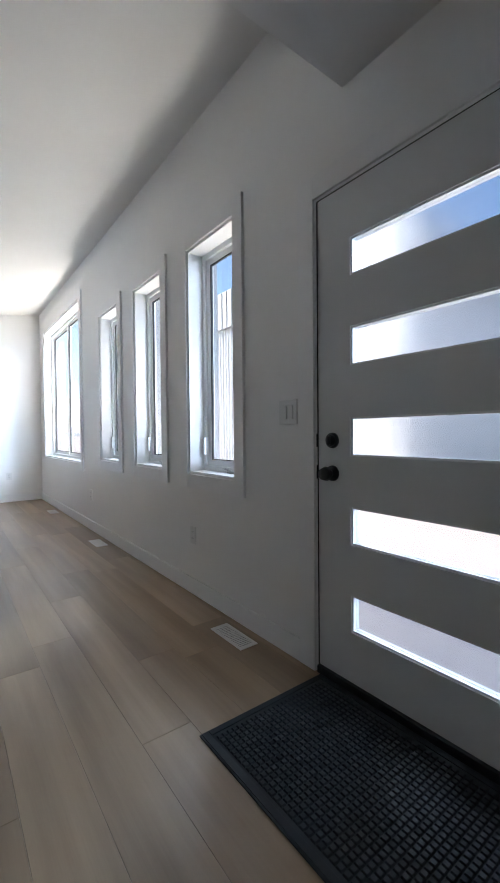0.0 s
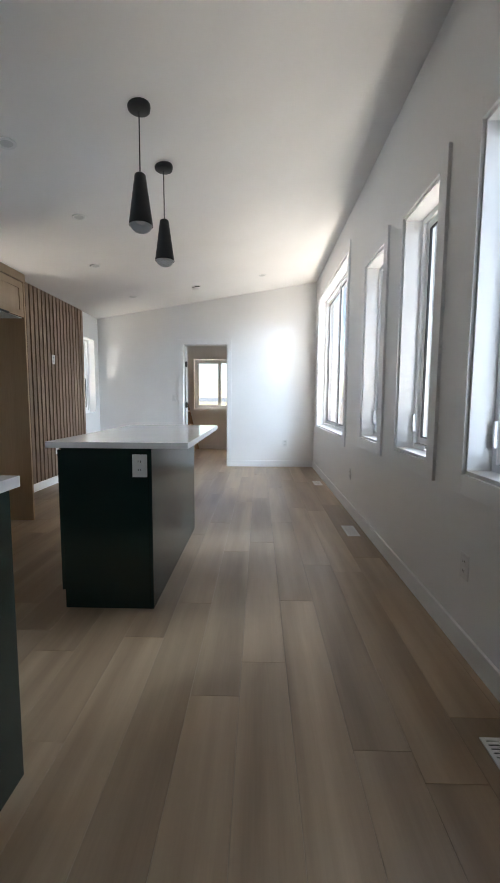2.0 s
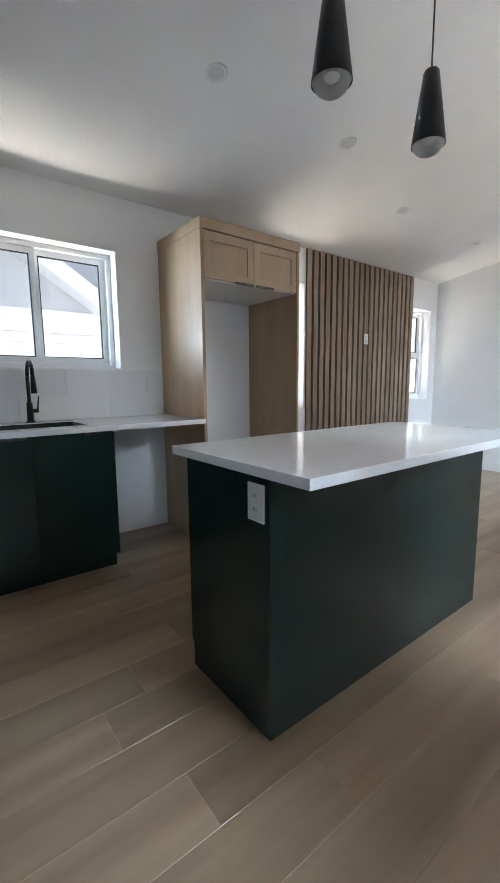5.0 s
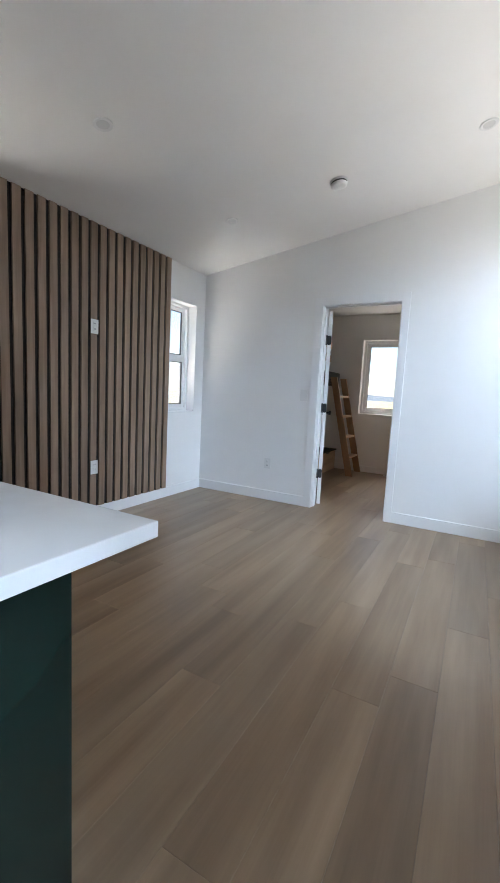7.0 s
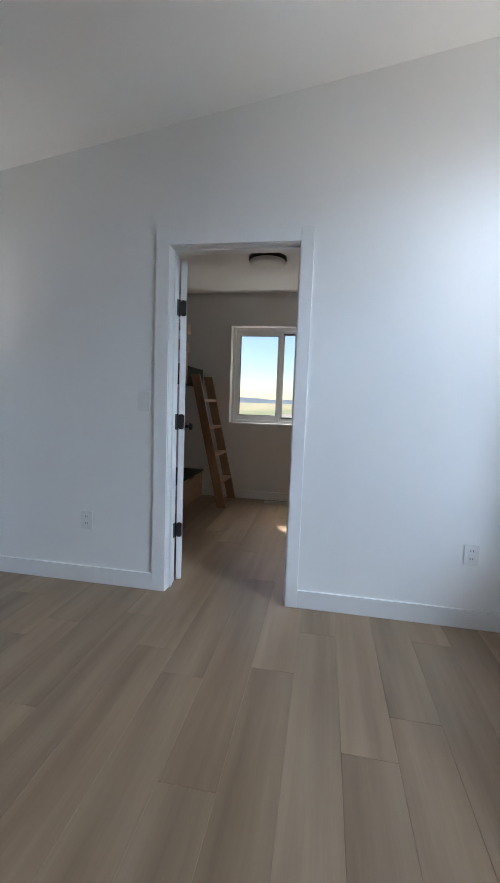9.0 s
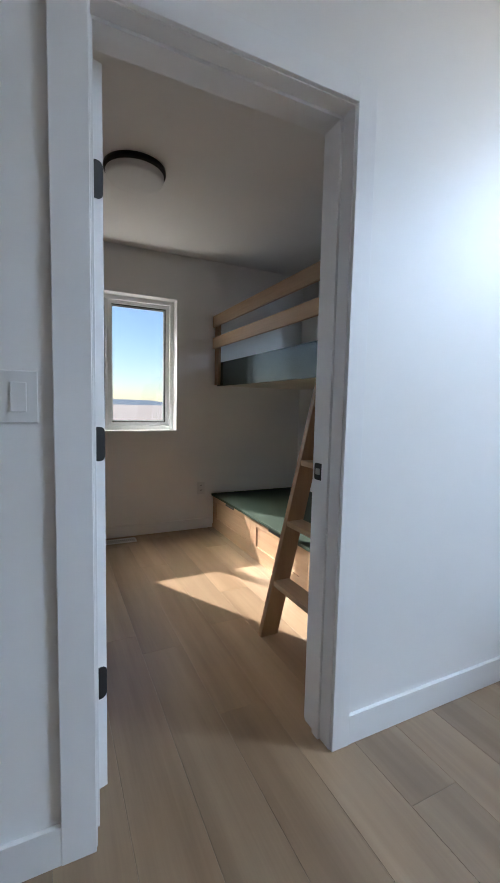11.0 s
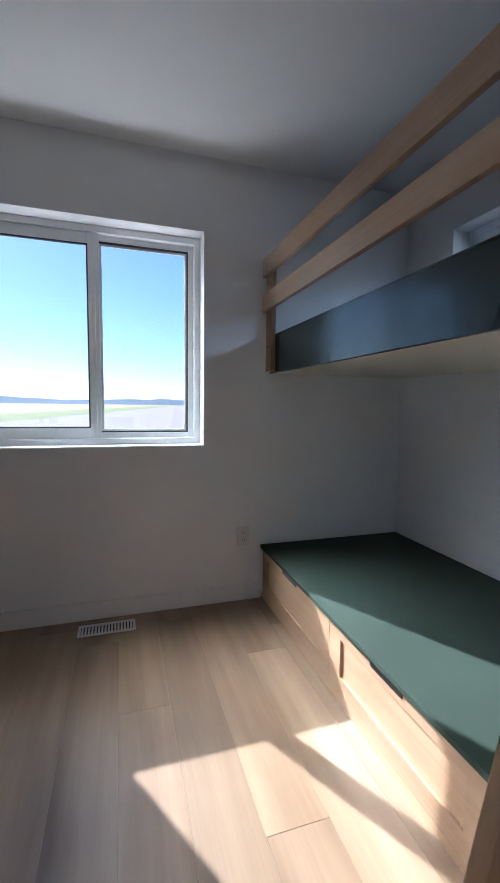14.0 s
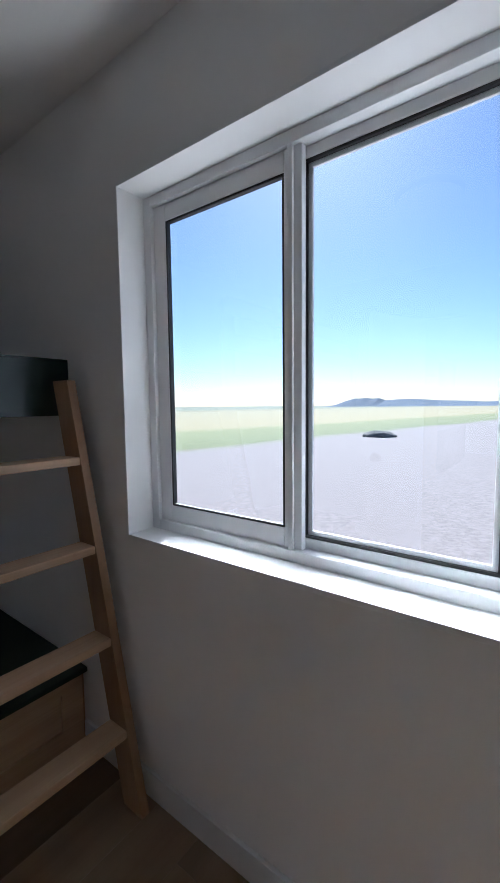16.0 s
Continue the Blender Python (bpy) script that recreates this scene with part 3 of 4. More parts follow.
def bedroom_door():
    d = thing("door_2", (-0.52, YD, 0), "white bedroom door standing open into the bunk room", "door", "", "structure")
    u0, u1, _, z1 = BED_DOOR
    c = 0.087
    e = 0.004
    for yy in ((YD - 0.016, YD - 0.001), (YD2 + 0.001, YD2 + 0.016)):
        part("casing", boxed(u0 - c, u0 - e, *yy, 0, z1 + 0.082, 0.002), TRIM, d)
        part("casing", boxed(u1 + e, u1 + 0.074, *yy, 0, z1 + 0.082, 0.002), TRIM, d)
        part("casing", boxed(u0 - e, u1 + e, *yy, z1 + e, z1 + 0.082, 0.002), TRIM, d)
    for a, b, s, t in ((u0 - 0.0145, u0, 0, z1 + 0.0145), (u1, u1 + 0.0145, 0, z1 + 0.0145), (u0, u1, z1, z1 + 0.0145)):
        part("jamb", boxed(a, b, YD - 0.003, YD2 + 0.003, s, t, 0.001), TRIM, d)
    for a, b, s, t in ((u0, u0 + 0.010, 0, z1), (u1 - 0.010, u1, 0, z1), (u0 + 0.010, u1 - 0.010, z1 - 0.010, z1)):
        part("stop", boxed(a, b, YD + 0.05, YD + 0.085, s, t, 0.001), TRIM, d)
    sp = part("strike_plate", rounded_plate(u1 - 0.003, u1 + 0.001, YD + 0.088, YD2 - 0.004, 0.910, 0.968, 0.008), BLACK, d, "black strike plate")
    part("latch_hole", boxed(u1 - 0.0045, u1 - 0.0028, YD + 0.103, YD2 - 0.013, 0.928, 0.950), METAL, sp)
    # the leaf, swung inwards past square
    hx, hy = u0 + 0.010, YD2 + 0.006
    turn = Matrix.Translation((hx, hy, 0)) @ Matrix.Rotation(radians(109), 4, "Z")
    def placed(bm):
        bmesh.ops.transform(bm, matrix=turn, verts=bm.verts)
        return bm
    leaf = part("leaf", placed(boxed(0.002, 0.695, -0.036, 0.0, 0.012, 2.036, 0.002)), TRIM, d, "white painted flat door leaf")
    for s in (1, -1):
        bm = bmesh.new()
        yb = 0.0 if s > 0 else -0.036
        tube(bm, (0.635, yb, 0.975), (0.635, yb + s * 0.008, 0.975), 0.032, 0.032, 24)
        tube(bm, (0.635, yb, 0.975), (0.635, yb + s * 0.040, 0.975), 0.012, 0.012, 16)
        tube(bm, (0.635, yb + s * 0.036, 0.975), (0.635, yb + s * 0.062, 0.975), 0.029, 0.022, 24)
        part("door_knob", placed(bm), BLACK, leaf, "round black door knob", True)
    for z in (1.744, 1.045, 0.345):
        bm = rounded_plate(u0 - 0.001, u0 + 0.0025, YD + 0.088, YD2 + 0.003, z - 0.048, z + 0.048, 0.015)
        tube(bm, (u0 + 0.002, YD2 + 0.006, z - 0.050), (u0 + 0.002, YD2 + 0.006, z + 0.050), 0.0075, 0.0075, 14)
        part("hinge_plate", placed(rounded_plate(-0.001, 0.0035, -0.0345, 0.001, z - 0.048, z + 0.048, 0.015)), BLACK, leaf, "black hinge plate on the door edge")
        part("hinge", bm, BLACK, d, "black butt hinge")


bedroom_door()

# ---------------------------------------------------------------- kitchen
def shaker(parent, face, axis, u0, u1, z0, z1, mat, name="door", rail=0.055, out=1, thick=0.018, sink=0.007):
    """A shaker front: four rails and a sunk panel. axis 'y': a front in the plane x=face."""
    def b(a0, a1, n0, n1, c0, c1, ch):
        if axis == "y":
            return boxed(min(face + out * n0, face + out * n1), max(face + out * n0, face + out * n1), a0, a1, c0, c1, ch)
        return boxed(a0, a1, min(face + out * n0, face + out * n1), max(face + out * n0, face + out * n1), c0, c1, ch)
    n0, n1 = sorted((face, face + out * thick))
    frame_bm = wall_mesh(axis, n0, n1, u0, u1, z0, z1, [(u0 + rail, u1 - rail, z0 + rail, z1 - rail)])
    d = part(name, frame_bm, mat, parent)
    part("panel", b(u0 + rail - 0.001, u1 - rail + 0.001, 0, thick - sink, z0 + rail - 0.001, z1 - rail + 0.001, 0), mat, d)
    return d


def fridge_cabinet():
    y0, y1, xf = 3.783, 4.686, -1.722
    t = thing("fridge_cabinet", (-2.03, 4.23, 0), "tall light maple fridge surround with bridge cabinet, empty bay", "cabinet")
    part("side_panel", boxed(XL + 0.002, xf, y0, y0 + 0.024, 0.0, 2.160, 0.001), MAPLE, t)
    part("side_panel", boxed(XL + 0.002, xf, y1 - 0.024, y1, 0.0, 2.160, 0.001), MAPLE, t)
    part("carcass", boxed(XL + 0.002, xf - 0.024, y0 + 0.0245, y1 - 0.0245, 1.846, 2.160), WHITEPLASTIC, t)
    part("crown", boxed(XL + 0.002, xf + 0.004, y0 - 0.003, y1 + 0.003, 2.1605, 2.230, 0.002), MAPLE, t)
    mid = (y0 + y1) / 2
    for a, b, k in ((y0 + 0.028, mid - 0.002, 1), (mid + 0.002, y1 - 0.028, -1)):
        d = shaker(t, xf - 0.0235, "y", a, b, 1.852, 2.150, MAPLE, thick=0.020)
        h0, h1 = (b - 0.17, b - 0.015) if k > 0 else (a + 0.015, a + 0.17)
        bm = boxed(xf - 0.004, xf + 0.020, h0, h1, 1.846, 1.854, 0.002)
        box(bm, xf + 0.012, xf + 0.020, h0, h1, 1.836, 1.850, 0.002)
        part("handle", bm, BLACK, d, "black edge-pull handle")


fridge_cabinet()


def upper_cabinet():
    y0, y1, xf = 1.60, 2.357, -1.880
    t = thing("upper_cabinet", (-2.1, 1.98, 1.70), "dark upper cabinet hung beside the kitchen window", "wall cabinet")
    part("body", boxed(XL + 0.002, xf, y0, y1, 1.700, 2.230, 0.001), GREEN, t)
    mid = (y0 + y1) / 2
    for a, b in ((y0 + 0.003, mid - 0.002), (mid + 0.002, y1 - 0.003)):
        shaker(t, xf + 0.0005, "y", a, b, 1.703, 2.226, GREEN, thick=0.019)


upper_cabinet()


def sink_run():
    xf = -1.752
    for a, b in ((0.95, 1.60), (1.604, 2.252), (2.256, 3.155)):
        t = thing("base_cabinet", (-2.05, (a + b) / 2, 0), "dark green shaker base cabinet under white quartz counter", "base cabinet", "kitchen base cabinets")
        part("body", boxed(XL + 0.002, xf, a, b, 0.10, 0.878, 0.001), GREEN, t)
        part("toe_kick", boxed(XL + 0.002, xf - 0.06, a + 0.001, b - 0.001, 0.0, 0.0995), GREEN, t)
        n = 2 if b - a > 0.7 else 1
        for k in range(n):
            p, q = a + (b - a) * k / n + 0.003, a + (b - a) * (k + 1) / n - 0.003
            d = shaker(t, xf, "y", p, q, 0.106, 0.865, GREEN, thick=0.019)
            part("handle", boxed(xf + 0.016, xf + 0.034, q - 0.17, q - 0.02, 0.860, 0.872, 0.002), BLACK, d)
    t = thing("kitchen_counter", (-2.03, 2.4, 0.88), "white quartz kitchen counter with black undermount sink", "countertop")
    x1 = -1.700
    hole = (2.42, 3.04)
    hx0, hx1 = -2.20, -1.84
    bms = [boxed(XL + 0.002, x1, 0.93, hole[0], 0.8785, 0.91, 0.002), boxed(XL + 0.002, x1, hole[1], 3.7815, 0.8785, 0.91, 0.002),
           boxed(XL + 0.002, hx0, hole[0], hole[1], 0.8785, 0.91), boxed(hx1, x1, hole[0], hole[1], 0.8785, 0.91)]
    part("slab", join(bms), QUARTZ, t)
    bms = [boxed(hx0 - 0.006, hx0 + 0.001, hole[0] - .006, hole[1] + .006, 0.72, 0.905), boxed(hx1 - 0.001, hx1 + 0.006, hole[0] - .006, hole[1] + .006, 0.72, 0.905),
           boxed(hx0, hx1, hole[0] - .006, hole[0] + .001, 0.72, 0.905), boxed(hx0, hx1, hole[1] - .001, hole[1] + .006, 0.72, 0.905), boxed(hx0, hx1, hole[0], hole[1], 0.715, 0.722)]
    part("sink_basin", join(bms), BLACK, t, "black undermount sink basin")
    f = thing("kitchen_faucet", (-2.265, 2.80, 0.91), "matte black gooseneck pull-down faucet at the sink", "faucet")
    x, y, z = -2.265, 2.80, 0.9105
    bm = tube(bmesh.new(), (x, y, z), (x, y, z + 0.012), 0.028, 0.026, 24)
    tube(bm, (x, y, z + 0.012), (x, y, z + 0.13), 0.020, 0.018, 24)
    part("body", bm, BLACK, f, "", True)
    pts = [(x, y, z + 0.12), (x, y, z + 0.30)] + [(x + 0.085 - 0.085 * math.cos(a), y, z + 0.30 + 0.085 * math.sin(a)) for a in [math.pi * k / 10 for k in range(1, 11)]] + [(x + 0.172, y, z + 0.27)]
    bm = bmesh.new()
    for p, q in zip(pts, pts[1:]):
        tube(bm, p, q, 0.0115, 0.0115, 14)
    part("spout", bm, BLACK, f, "", True)
    part("spray_head", tube(bmesh.new(), (x + 0.171, y, z + 0.29), (x + 0.180, y, z + 0.19), 0.014, 0.018, 18), BLACK, f, "", True)
    bm = tube(bmesh.new(), (x, y + 0.016, z + 0.075), (x, y + 0.050, z + 0.075), 0.013, 0.013, 16)
    tube(bm, (x, y + 0.045, z + 0.075), (x + 0.01, y + 0.055, z + 0.17), 0.005, 0.004, 10)
    part("lever", bm, BLACK, f)


sink_run()


def island():
    t = thing("kitchen_island", (-0.43, 3.77, 0), "dark green kitchen island base panels standing on oak floor", "island")
    x0, x1, y0, y1 = -0.680, -0.180, 3.060, 4.474
    part("end_panel", boxed(x0 + 0.02, x1 - 0.0185, y0, y0 + 0.018, 0, 0.879, 0.001), GREEN, t)
    part("end_panel", boxed(x0 + 0.02, x1 - 0.0185, y1 - 0.018, y1, 0, 0.879, 0.001), GREEN, t)
    part("back_panel", boxed(x1 - 0.018, x1, y0, y1, 0, 0.879, 0.001), GREEN, t, "dark green back panel facing the room")
    part("carcass", boxed(x0 + 0.02, x1 - 0.0185, y0 + 0.0185, y1 - 0.0185, 0.09, 0.879), GREEN, t)
    n = 3
    for k in range(n):
        a, b = y0 + (y1 - y0) * k / n + 0.003, y0 + (y1 - y0) * (k + 1) / n - 0.003
        d = shaker(t, x0 + 0.0195, "y", a, b, 0.10, 0.865, GREEN, out=-1)
        part("handle", boxed(x0 - 0.016, x0 + 0.004, b - 0.16, b - 0.02, 0.858, 0.870, 0.002), BLACK, d)
    top = structure_free("island_top", boxed(-0.722, 0.020, 3.022, 4.512, 0.8795, 0.912, 0.003), QUARTZ, "white quartz island top with seating overhang", "countertop")


def structure_free(name, bm, mat, label, category):
    return tagged(part(name, bm, mat), label, category)


island()


def side_counter():
    t = thing("side_cabinet", (-0.50, 1.5, 0), "dark green narrow base cabinet beside the entry", "base cabinet")
    x0, x1, y0, y1 = -0.675, -0.320, 0.95, 2.060
    part("end_panel", boxed(x0 + 0.02, x1 - 0.0185, y1 - 0.018, y1, 0, 0.879, 0.001), GREEN, t)
    part("end_panel", boxed(x0 + 0.02, x1 - 0.0185, y0, y0 + 0.018, 0, 0.879, 0.001), GREEN, t)
    part("back_panel", boxed(x1 - 0.018, x1, y0, y1, 0, 0.879, 0.001), GREEN, t)
    part("carcass", boxed(x0 + 0.02, x1 - 0.0185, y0 + 0.0185, y1 - 0.0185, 0.09, 0.879), GREEN, t)
    for k in range(2):
        a, b = y0 + (y1 - y0) * k / 2 + 0.003, y0 + (y1 - y0) * (k + 1) / 2 - 0.003
        shaker(t, x0 + 0.0195, "y", a, b, 0.10, 0.865, GREEN, out=-1)
    structure_free("side_counter_top", boxed(-0.702, -0.302, 0.93, 2.085, 0.8795, 0.912, 0.003), QUARTZ, "white quartz top on the narrow green cabinet", "countertop")


side_counter()

# white wall tiles behind the sink
TILE = painted("white_tile", (0.80, 0.80, 0.81), 0.12, 6, 0.01, 0.02)
GROUT = material("grout", (0.73, 0.73, 0.74), 0.8)
splash = structure("backsplash", boxed(XL + 0.0005, XL + 0.004, 0.95, 3.78, 0.9105, 1.25), GROUT, "white glazed tile backsplash above the kitchen counter", "backsplash")
tw, th = 0.60, 0.168
for row in range(2):
    off = 0.0 if row % 2 == 0 else tw / 2
    yy = 0.95 - off
    while yy < 3.78:
        a, b = max(yy, 0.951) + 0.001, min(yy + tw, 3.779) - 0.001
        if b - a > 0.02:
            part("tile", boxed(XL + 0.004, XL + 0.009, a, b, 0.912 + row * (th + 0.0015), 0.912 + row * (th + 0.0015) + th), TILE, splash)
        yy += tw

# wooden slat panel
slat = thing("slat_panel", (XL, 6.36, 0.105), "walnut acoustic slat panel with dark gaps, reaching the ceiling", "wall panel")
part("felt_backing", boxed(XL + 0.001, XL + 0.009, 5.397, 7.318, 0.106, 2.474), FELT, slat, "dark felt backing")
n_slat = 21
pitch = (7.318 - 5.397 + 0.030) / n_slat
for k in range(n_slat):
    a = 5.397 + k * pitch
    part("slat", boxed(XL + 0.0095, XL + 0.024, a, a + pitch - 0.030, 0.106, 2.4745, 0.0015), SLATWOOD, slat)

# ---------------------------------------------------------------- bunk room
def mirrored(x, left):
    return -1.08 - x if left else x


def bunk(left):
    """A built-in bunk: storage bench below, boxed bed with guard rail above."""
    far, near = YF - 0.001, YD2 + 0.001
    wallx = XR - 0.001
    wx = (XL + 0.001) if left else wallx
    side = "left" if left else "right"

    def B(x0, x1, y0, y1, z0, z1, c=0.001):
        if left:
            a, b = (wx if x1 >= wallx - 1e-6 else mirrored(x1, True)), mirrored(x0, True)
        else:
            a, b = x0, x1
        return boxed(min(a, b), max(a, b), y0, y1, z0, z1, c)
    fx = 0.375
    t = thing("storage_bench", (mirrored(0.85, left), 9.3, 0), "maple bench bed base with shaker fronts and dark green top", "bed base", "bunk benches")
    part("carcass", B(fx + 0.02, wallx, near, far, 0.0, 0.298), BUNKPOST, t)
    part("top_board", B(fx - 0.012, wallx, near, far, 0.3055, 0.325, 0.002), GREENTOP, t, "dark green painted plywood top")
    doors = [(9.697, 10.518), (8.912, 9.692), (near + 0.01, 8.907)]
    cuts = [(10.027, 10.203), (9.240, 9.406), (8.437, 8.590)]
    if left:
        doors = [(a, b) for a, b in doors]
    part("base_rail", B(fx, fx + 0.0195, near, far, 0.0, 0.030), BUNKWOOD, t)
    for (a, b), (c0, c1) in zip(doors, cuts):
        rail = 0.085
        z0, z1 = 0.0305, 0.2985
        xs = sorted((mirrored(fx, left), mirrored(fx + 0.0195, left)))
        bm = wall_mesh("y", xs[0], xs[1], a, b, z0, z1, [(a + rail, b - rail, 0.105, 0.255)])
        d = part("front", bm, BUNKWOOD, t, "maple shaker front")
        part("panel", B(fx + 0.009, fx + 0.0196, a + rail - 0.001, b - rail + 0.001, 0.104, 0.256, 0), BUNKWOOD, d)
        part("finger_pull", B(fx - 0.004, fx + 0.012, c0, c1, 0.280, 0.3015, 0.002), BLACK, d, "black recessed finger pull")
    u = thing("upper_bunk", (mirrored(0.85, left), 9.3, 1.33), "dark green upper bunk bed with maple guard rail, no mattress", "bunk bed", "upper bunks")
    part("fascia", B(fx + 0.027, fx + 0.047, near, far, 1.335, 1.540, 0.001), GREEN, u, "glossy dark green front board")
    part("ledge", B(fx + 0.0265, fx + 0.05, near, far, 1.5405, 1.548, 0.002), GREEN, u)
    part("deck", B(fx + 0.0475, wallx, near, far, 1.352, 1.372, 0), GREENTOP, u)
    part("underside", B(fx + 0.0475, wallx, near, far, 1.337, 1.3515, 0), CREAM, u, "cream painted underside")
    ra, rb = (near, 9.897) if left else (8.730, far)
    pa = (rb - 0.095, rb) if left else (ra, ra + 0.095)
    pb = (ra, ra + 0.09) if left else (rb - 0.09, rb)
    for a, b in (pa, pb):
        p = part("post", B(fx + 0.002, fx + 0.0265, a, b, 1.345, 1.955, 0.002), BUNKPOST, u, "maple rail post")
        for z in (1.39, 1.48):
            bm = tube(bmesh.new(), (mirrored(fx + 0.003, left), (a + b) / 2, z), (mirrored(fx - 0.0005, left), (a + b) / 2, z), 0.006, 0.005, 10)
            part("screw", bm, SLOT, p)
    for z0, z1 in ((1.868, 1.966), (1.676, 1.772)):
        part("rail", B(fx - 0.023, fx + 0.0015, ra, rb, z0, z1, 0.003), BUNKWOOD, u, "maple guard rail board")


def ladder(left):
    """Leaning ladder: two flat stiles, four treads."""
    yb = 9.967 if left else 8.167
    ya = 10.487 if left else 8.687
    l = thing("bunk_ladder", (mirrored(0.0, left), (ya + yb) / 2, 0), "maple bunk ladder with flat treads leaning on upper bunk", "ladder", "bunk ladders")
    top, zt = 0.268, 1.462
    foot = -0.068
    w = 0.098

    def stile(y0, y1):
        bm = bmesh.new()
        q = [(foot, 0.0005), (foot + w, 0.0005), (top + w, zt), (top, zt)]
        vs = [bm.verts.new((mirrored(x, left), y, z)) for y in (y0, y1) for x, z in q]
        for f in ((0, 1, 2, 3), (4, 5, 6, 7), (0, 1, 5, 4), (1, 2, 6, 5), (2, 3, 7, 6), (3, 0, 4, 7)):
            bm.faces.new([vs[k] for k in f])
        bmesh.ops.bevel(bm, geom=list(bm.edges), offset=0.003, segments=2, profile=0.6, affect="EDGES")
        return bm
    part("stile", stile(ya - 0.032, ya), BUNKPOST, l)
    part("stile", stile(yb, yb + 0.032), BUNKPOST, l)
    for z in (0.272, 0.572, 0.878, 1.180):
        xc = foot + (top - foot) * z / zt
        a, b = mirrored(xc + 0.002, left), mirrored(xc + w - 0.004, left)
        part("tread", boxed(min(a, b), max(a, b), yb + 0.0325, ya - 0.0325, z - 0.014, z + 0.014, 0.004), BUNKWOOD, l)


for s in (False, True):
    bunk(s)
    ladder(s)

t = thing("ceiling_light", (-0.556, 9.36, 2.455), "round flush ceiling light with black ring and white diffuser, off", "ceiling light")
part("ring", lathe([(0.150, 0.0), (0.166, 0.0), (0.168, -0.022), (0.164, -0.032), (0.152, -0.032)], (-0.556, 9.36, 2.4548), 48), BLACK, t, "black metal ring", True)
part("diffuser", lathe([(0.157, -0.024), (0.155, -0.056), (0.136, -0.066), (0.07, -0.070), (0.0001, -0.071)], (-0.556, 9.36, 2.4548), 48), DIFFUSER, t, "white opal diffuser", True)

# ---------------------------------------------------------------- outside
GROUND = material("ground", (0.3, 0.27, 0.25), 0.95)
gn, gl, gb = nodes_of(GROUND)
geo = gn.new("ShaderNodeNewGeometry")
sep = gn.new("ShaderNodeSeparateXYZ")
gl.new(geo.outputs["Position"], sep.inputs[0])
wob = add_noise(GROUND, 0.05, (1, 1, 1), 5)
ad = gn.new("ShaderNodeMath")
ad.operation = "MULTIPLY_ADD"
ad.inputs[1].default_value, ad.inputs[2].default_value = 5.0, -2.5
gl.new(wob.outputs["Fac"], ad.inputs[0])
sm = gn.new("ShaderNodeMath")
yk = gn.new("ShaderNodeMath")
yk.operation = "MULTIPLY"
yk.inputs[1].default_value = 0.17
gl.new(sep.outputs["Y"], yk.inputs[0])
gl.new(yk.outputs[0], sm.inputs[0])
gl.new(ad.outputs[0], sm.inputs[1])
skew = gn.new("ShaderNodeMath")
skew.operation = "MULTIPLY_ADD"
skew.inputs[1].default_value = -1.0
gl.new(sep.outputs["X"], skew.inputs[0])
gl.new(sm.outputs[0], skew.inputs[2])
rg = gn.new("ShaderNodeMapRange")
rg.inputs["From Max"].default_value = 200
gl.new(skew.outputs[0], rg.inputs["Value"])
band = add_ramp(GROUND, rg.outputs[0], (0.0, (0.27, 0.235, 0.225)), (0.076, (0.27, 0.235, 0.225)), (0.082, (0.17, 0.195, 0.075)), (0.125, (0.22, 0.235, 0.09)), (0.14, (0.34, 0.29, 0.15)), (0.5, (0.30, 0.27, 0.15)), (1.0, (0.18, 0.20, 0.13)))
peb = add_noise(GROUND, 14, (1, 1, 1), 8)
pr = add_ramp(GROUND, peb.outputs["Fac"], (0.3, (0.75, 0.74, 0.73)), (0.7, (1.12, 1.1, 1.1)))
gl.new(mix_color(GROUND, "MULTIPLY", 1.0, band.outputs[0], pr.outputs[0]), gb.inputs["Base Color"])
bm = bmesh.new()
bmesh.ops.create_grid(bm, x_segments=40, y_segments=40, size=3000)
for v in bm.verts:
    v.co.z = -0.40
structure("ground", bm, GROUND, "pale gravel yard running into grass and dry fields", "ground")

# distance haze put into the hills' blue-grey colour; shed panes share it
HAZE_BLUE = painted("haze_blue", (0.085, 0.125, 0.185), 0.95, 2, 0.1)


def ridge(y, x0, x1, height, seed):
    bm = bmesh.new()
    n = 90
    tops = []
    for k in range(n + 1):
        x = x0 + (x1 - x0) * k / n
        h = height * (0.55 + 0.6 * noise.noise((x * 0.012, seed, 0)) + 0.15 * noise.noise((x * 0.06, seed, 5)))
        tops.append((bm.verts.new((x, y, -0.5)), bm.verts.new((x, y + 30, max(1.0, h))), bm.verts.new((x, y + 120, -0.5))))
    for a, b in zip(tops, tops[1:]):
        bm.faces.new((a[0], b[0], b[1], a[1]))
        bm.faces.new((a[1], b[1], b[2], a[2]))
    return bm


structure("backdrop", ridge(420, -150, 900, 8.5, 3.0), HAZE_BLUE, "low tree line on the horizon, distance haze in its blue-grey colour", "hills")
bm = bmesh.new()
tops = []
for k in range(31):
    s = k / 30
    h = 9.5 * min(1.0, 1.25 * math.sin(math.pi * s) ** 1.2) * (1 + 0.15 * noise.noise((s * 9, 2, 0)))
    x = -236 + 88 * s
    tops.append((bm.verts.new((x, 470, -0.5)), bm.verts.new((x, 500, h)), bm.verts.new((x, 560, -0.5))))
for a, b in zip(tops, tops[1:]):
    bm.faces.new((a[0], b[0], b[1], a[1]))
    bm.faces.new((a[1], b[1], b[2], a[2]))
structure("backdrop_hill", bm, HAZE_BLUE, "single low flat-topped hill in the distance", "hills")

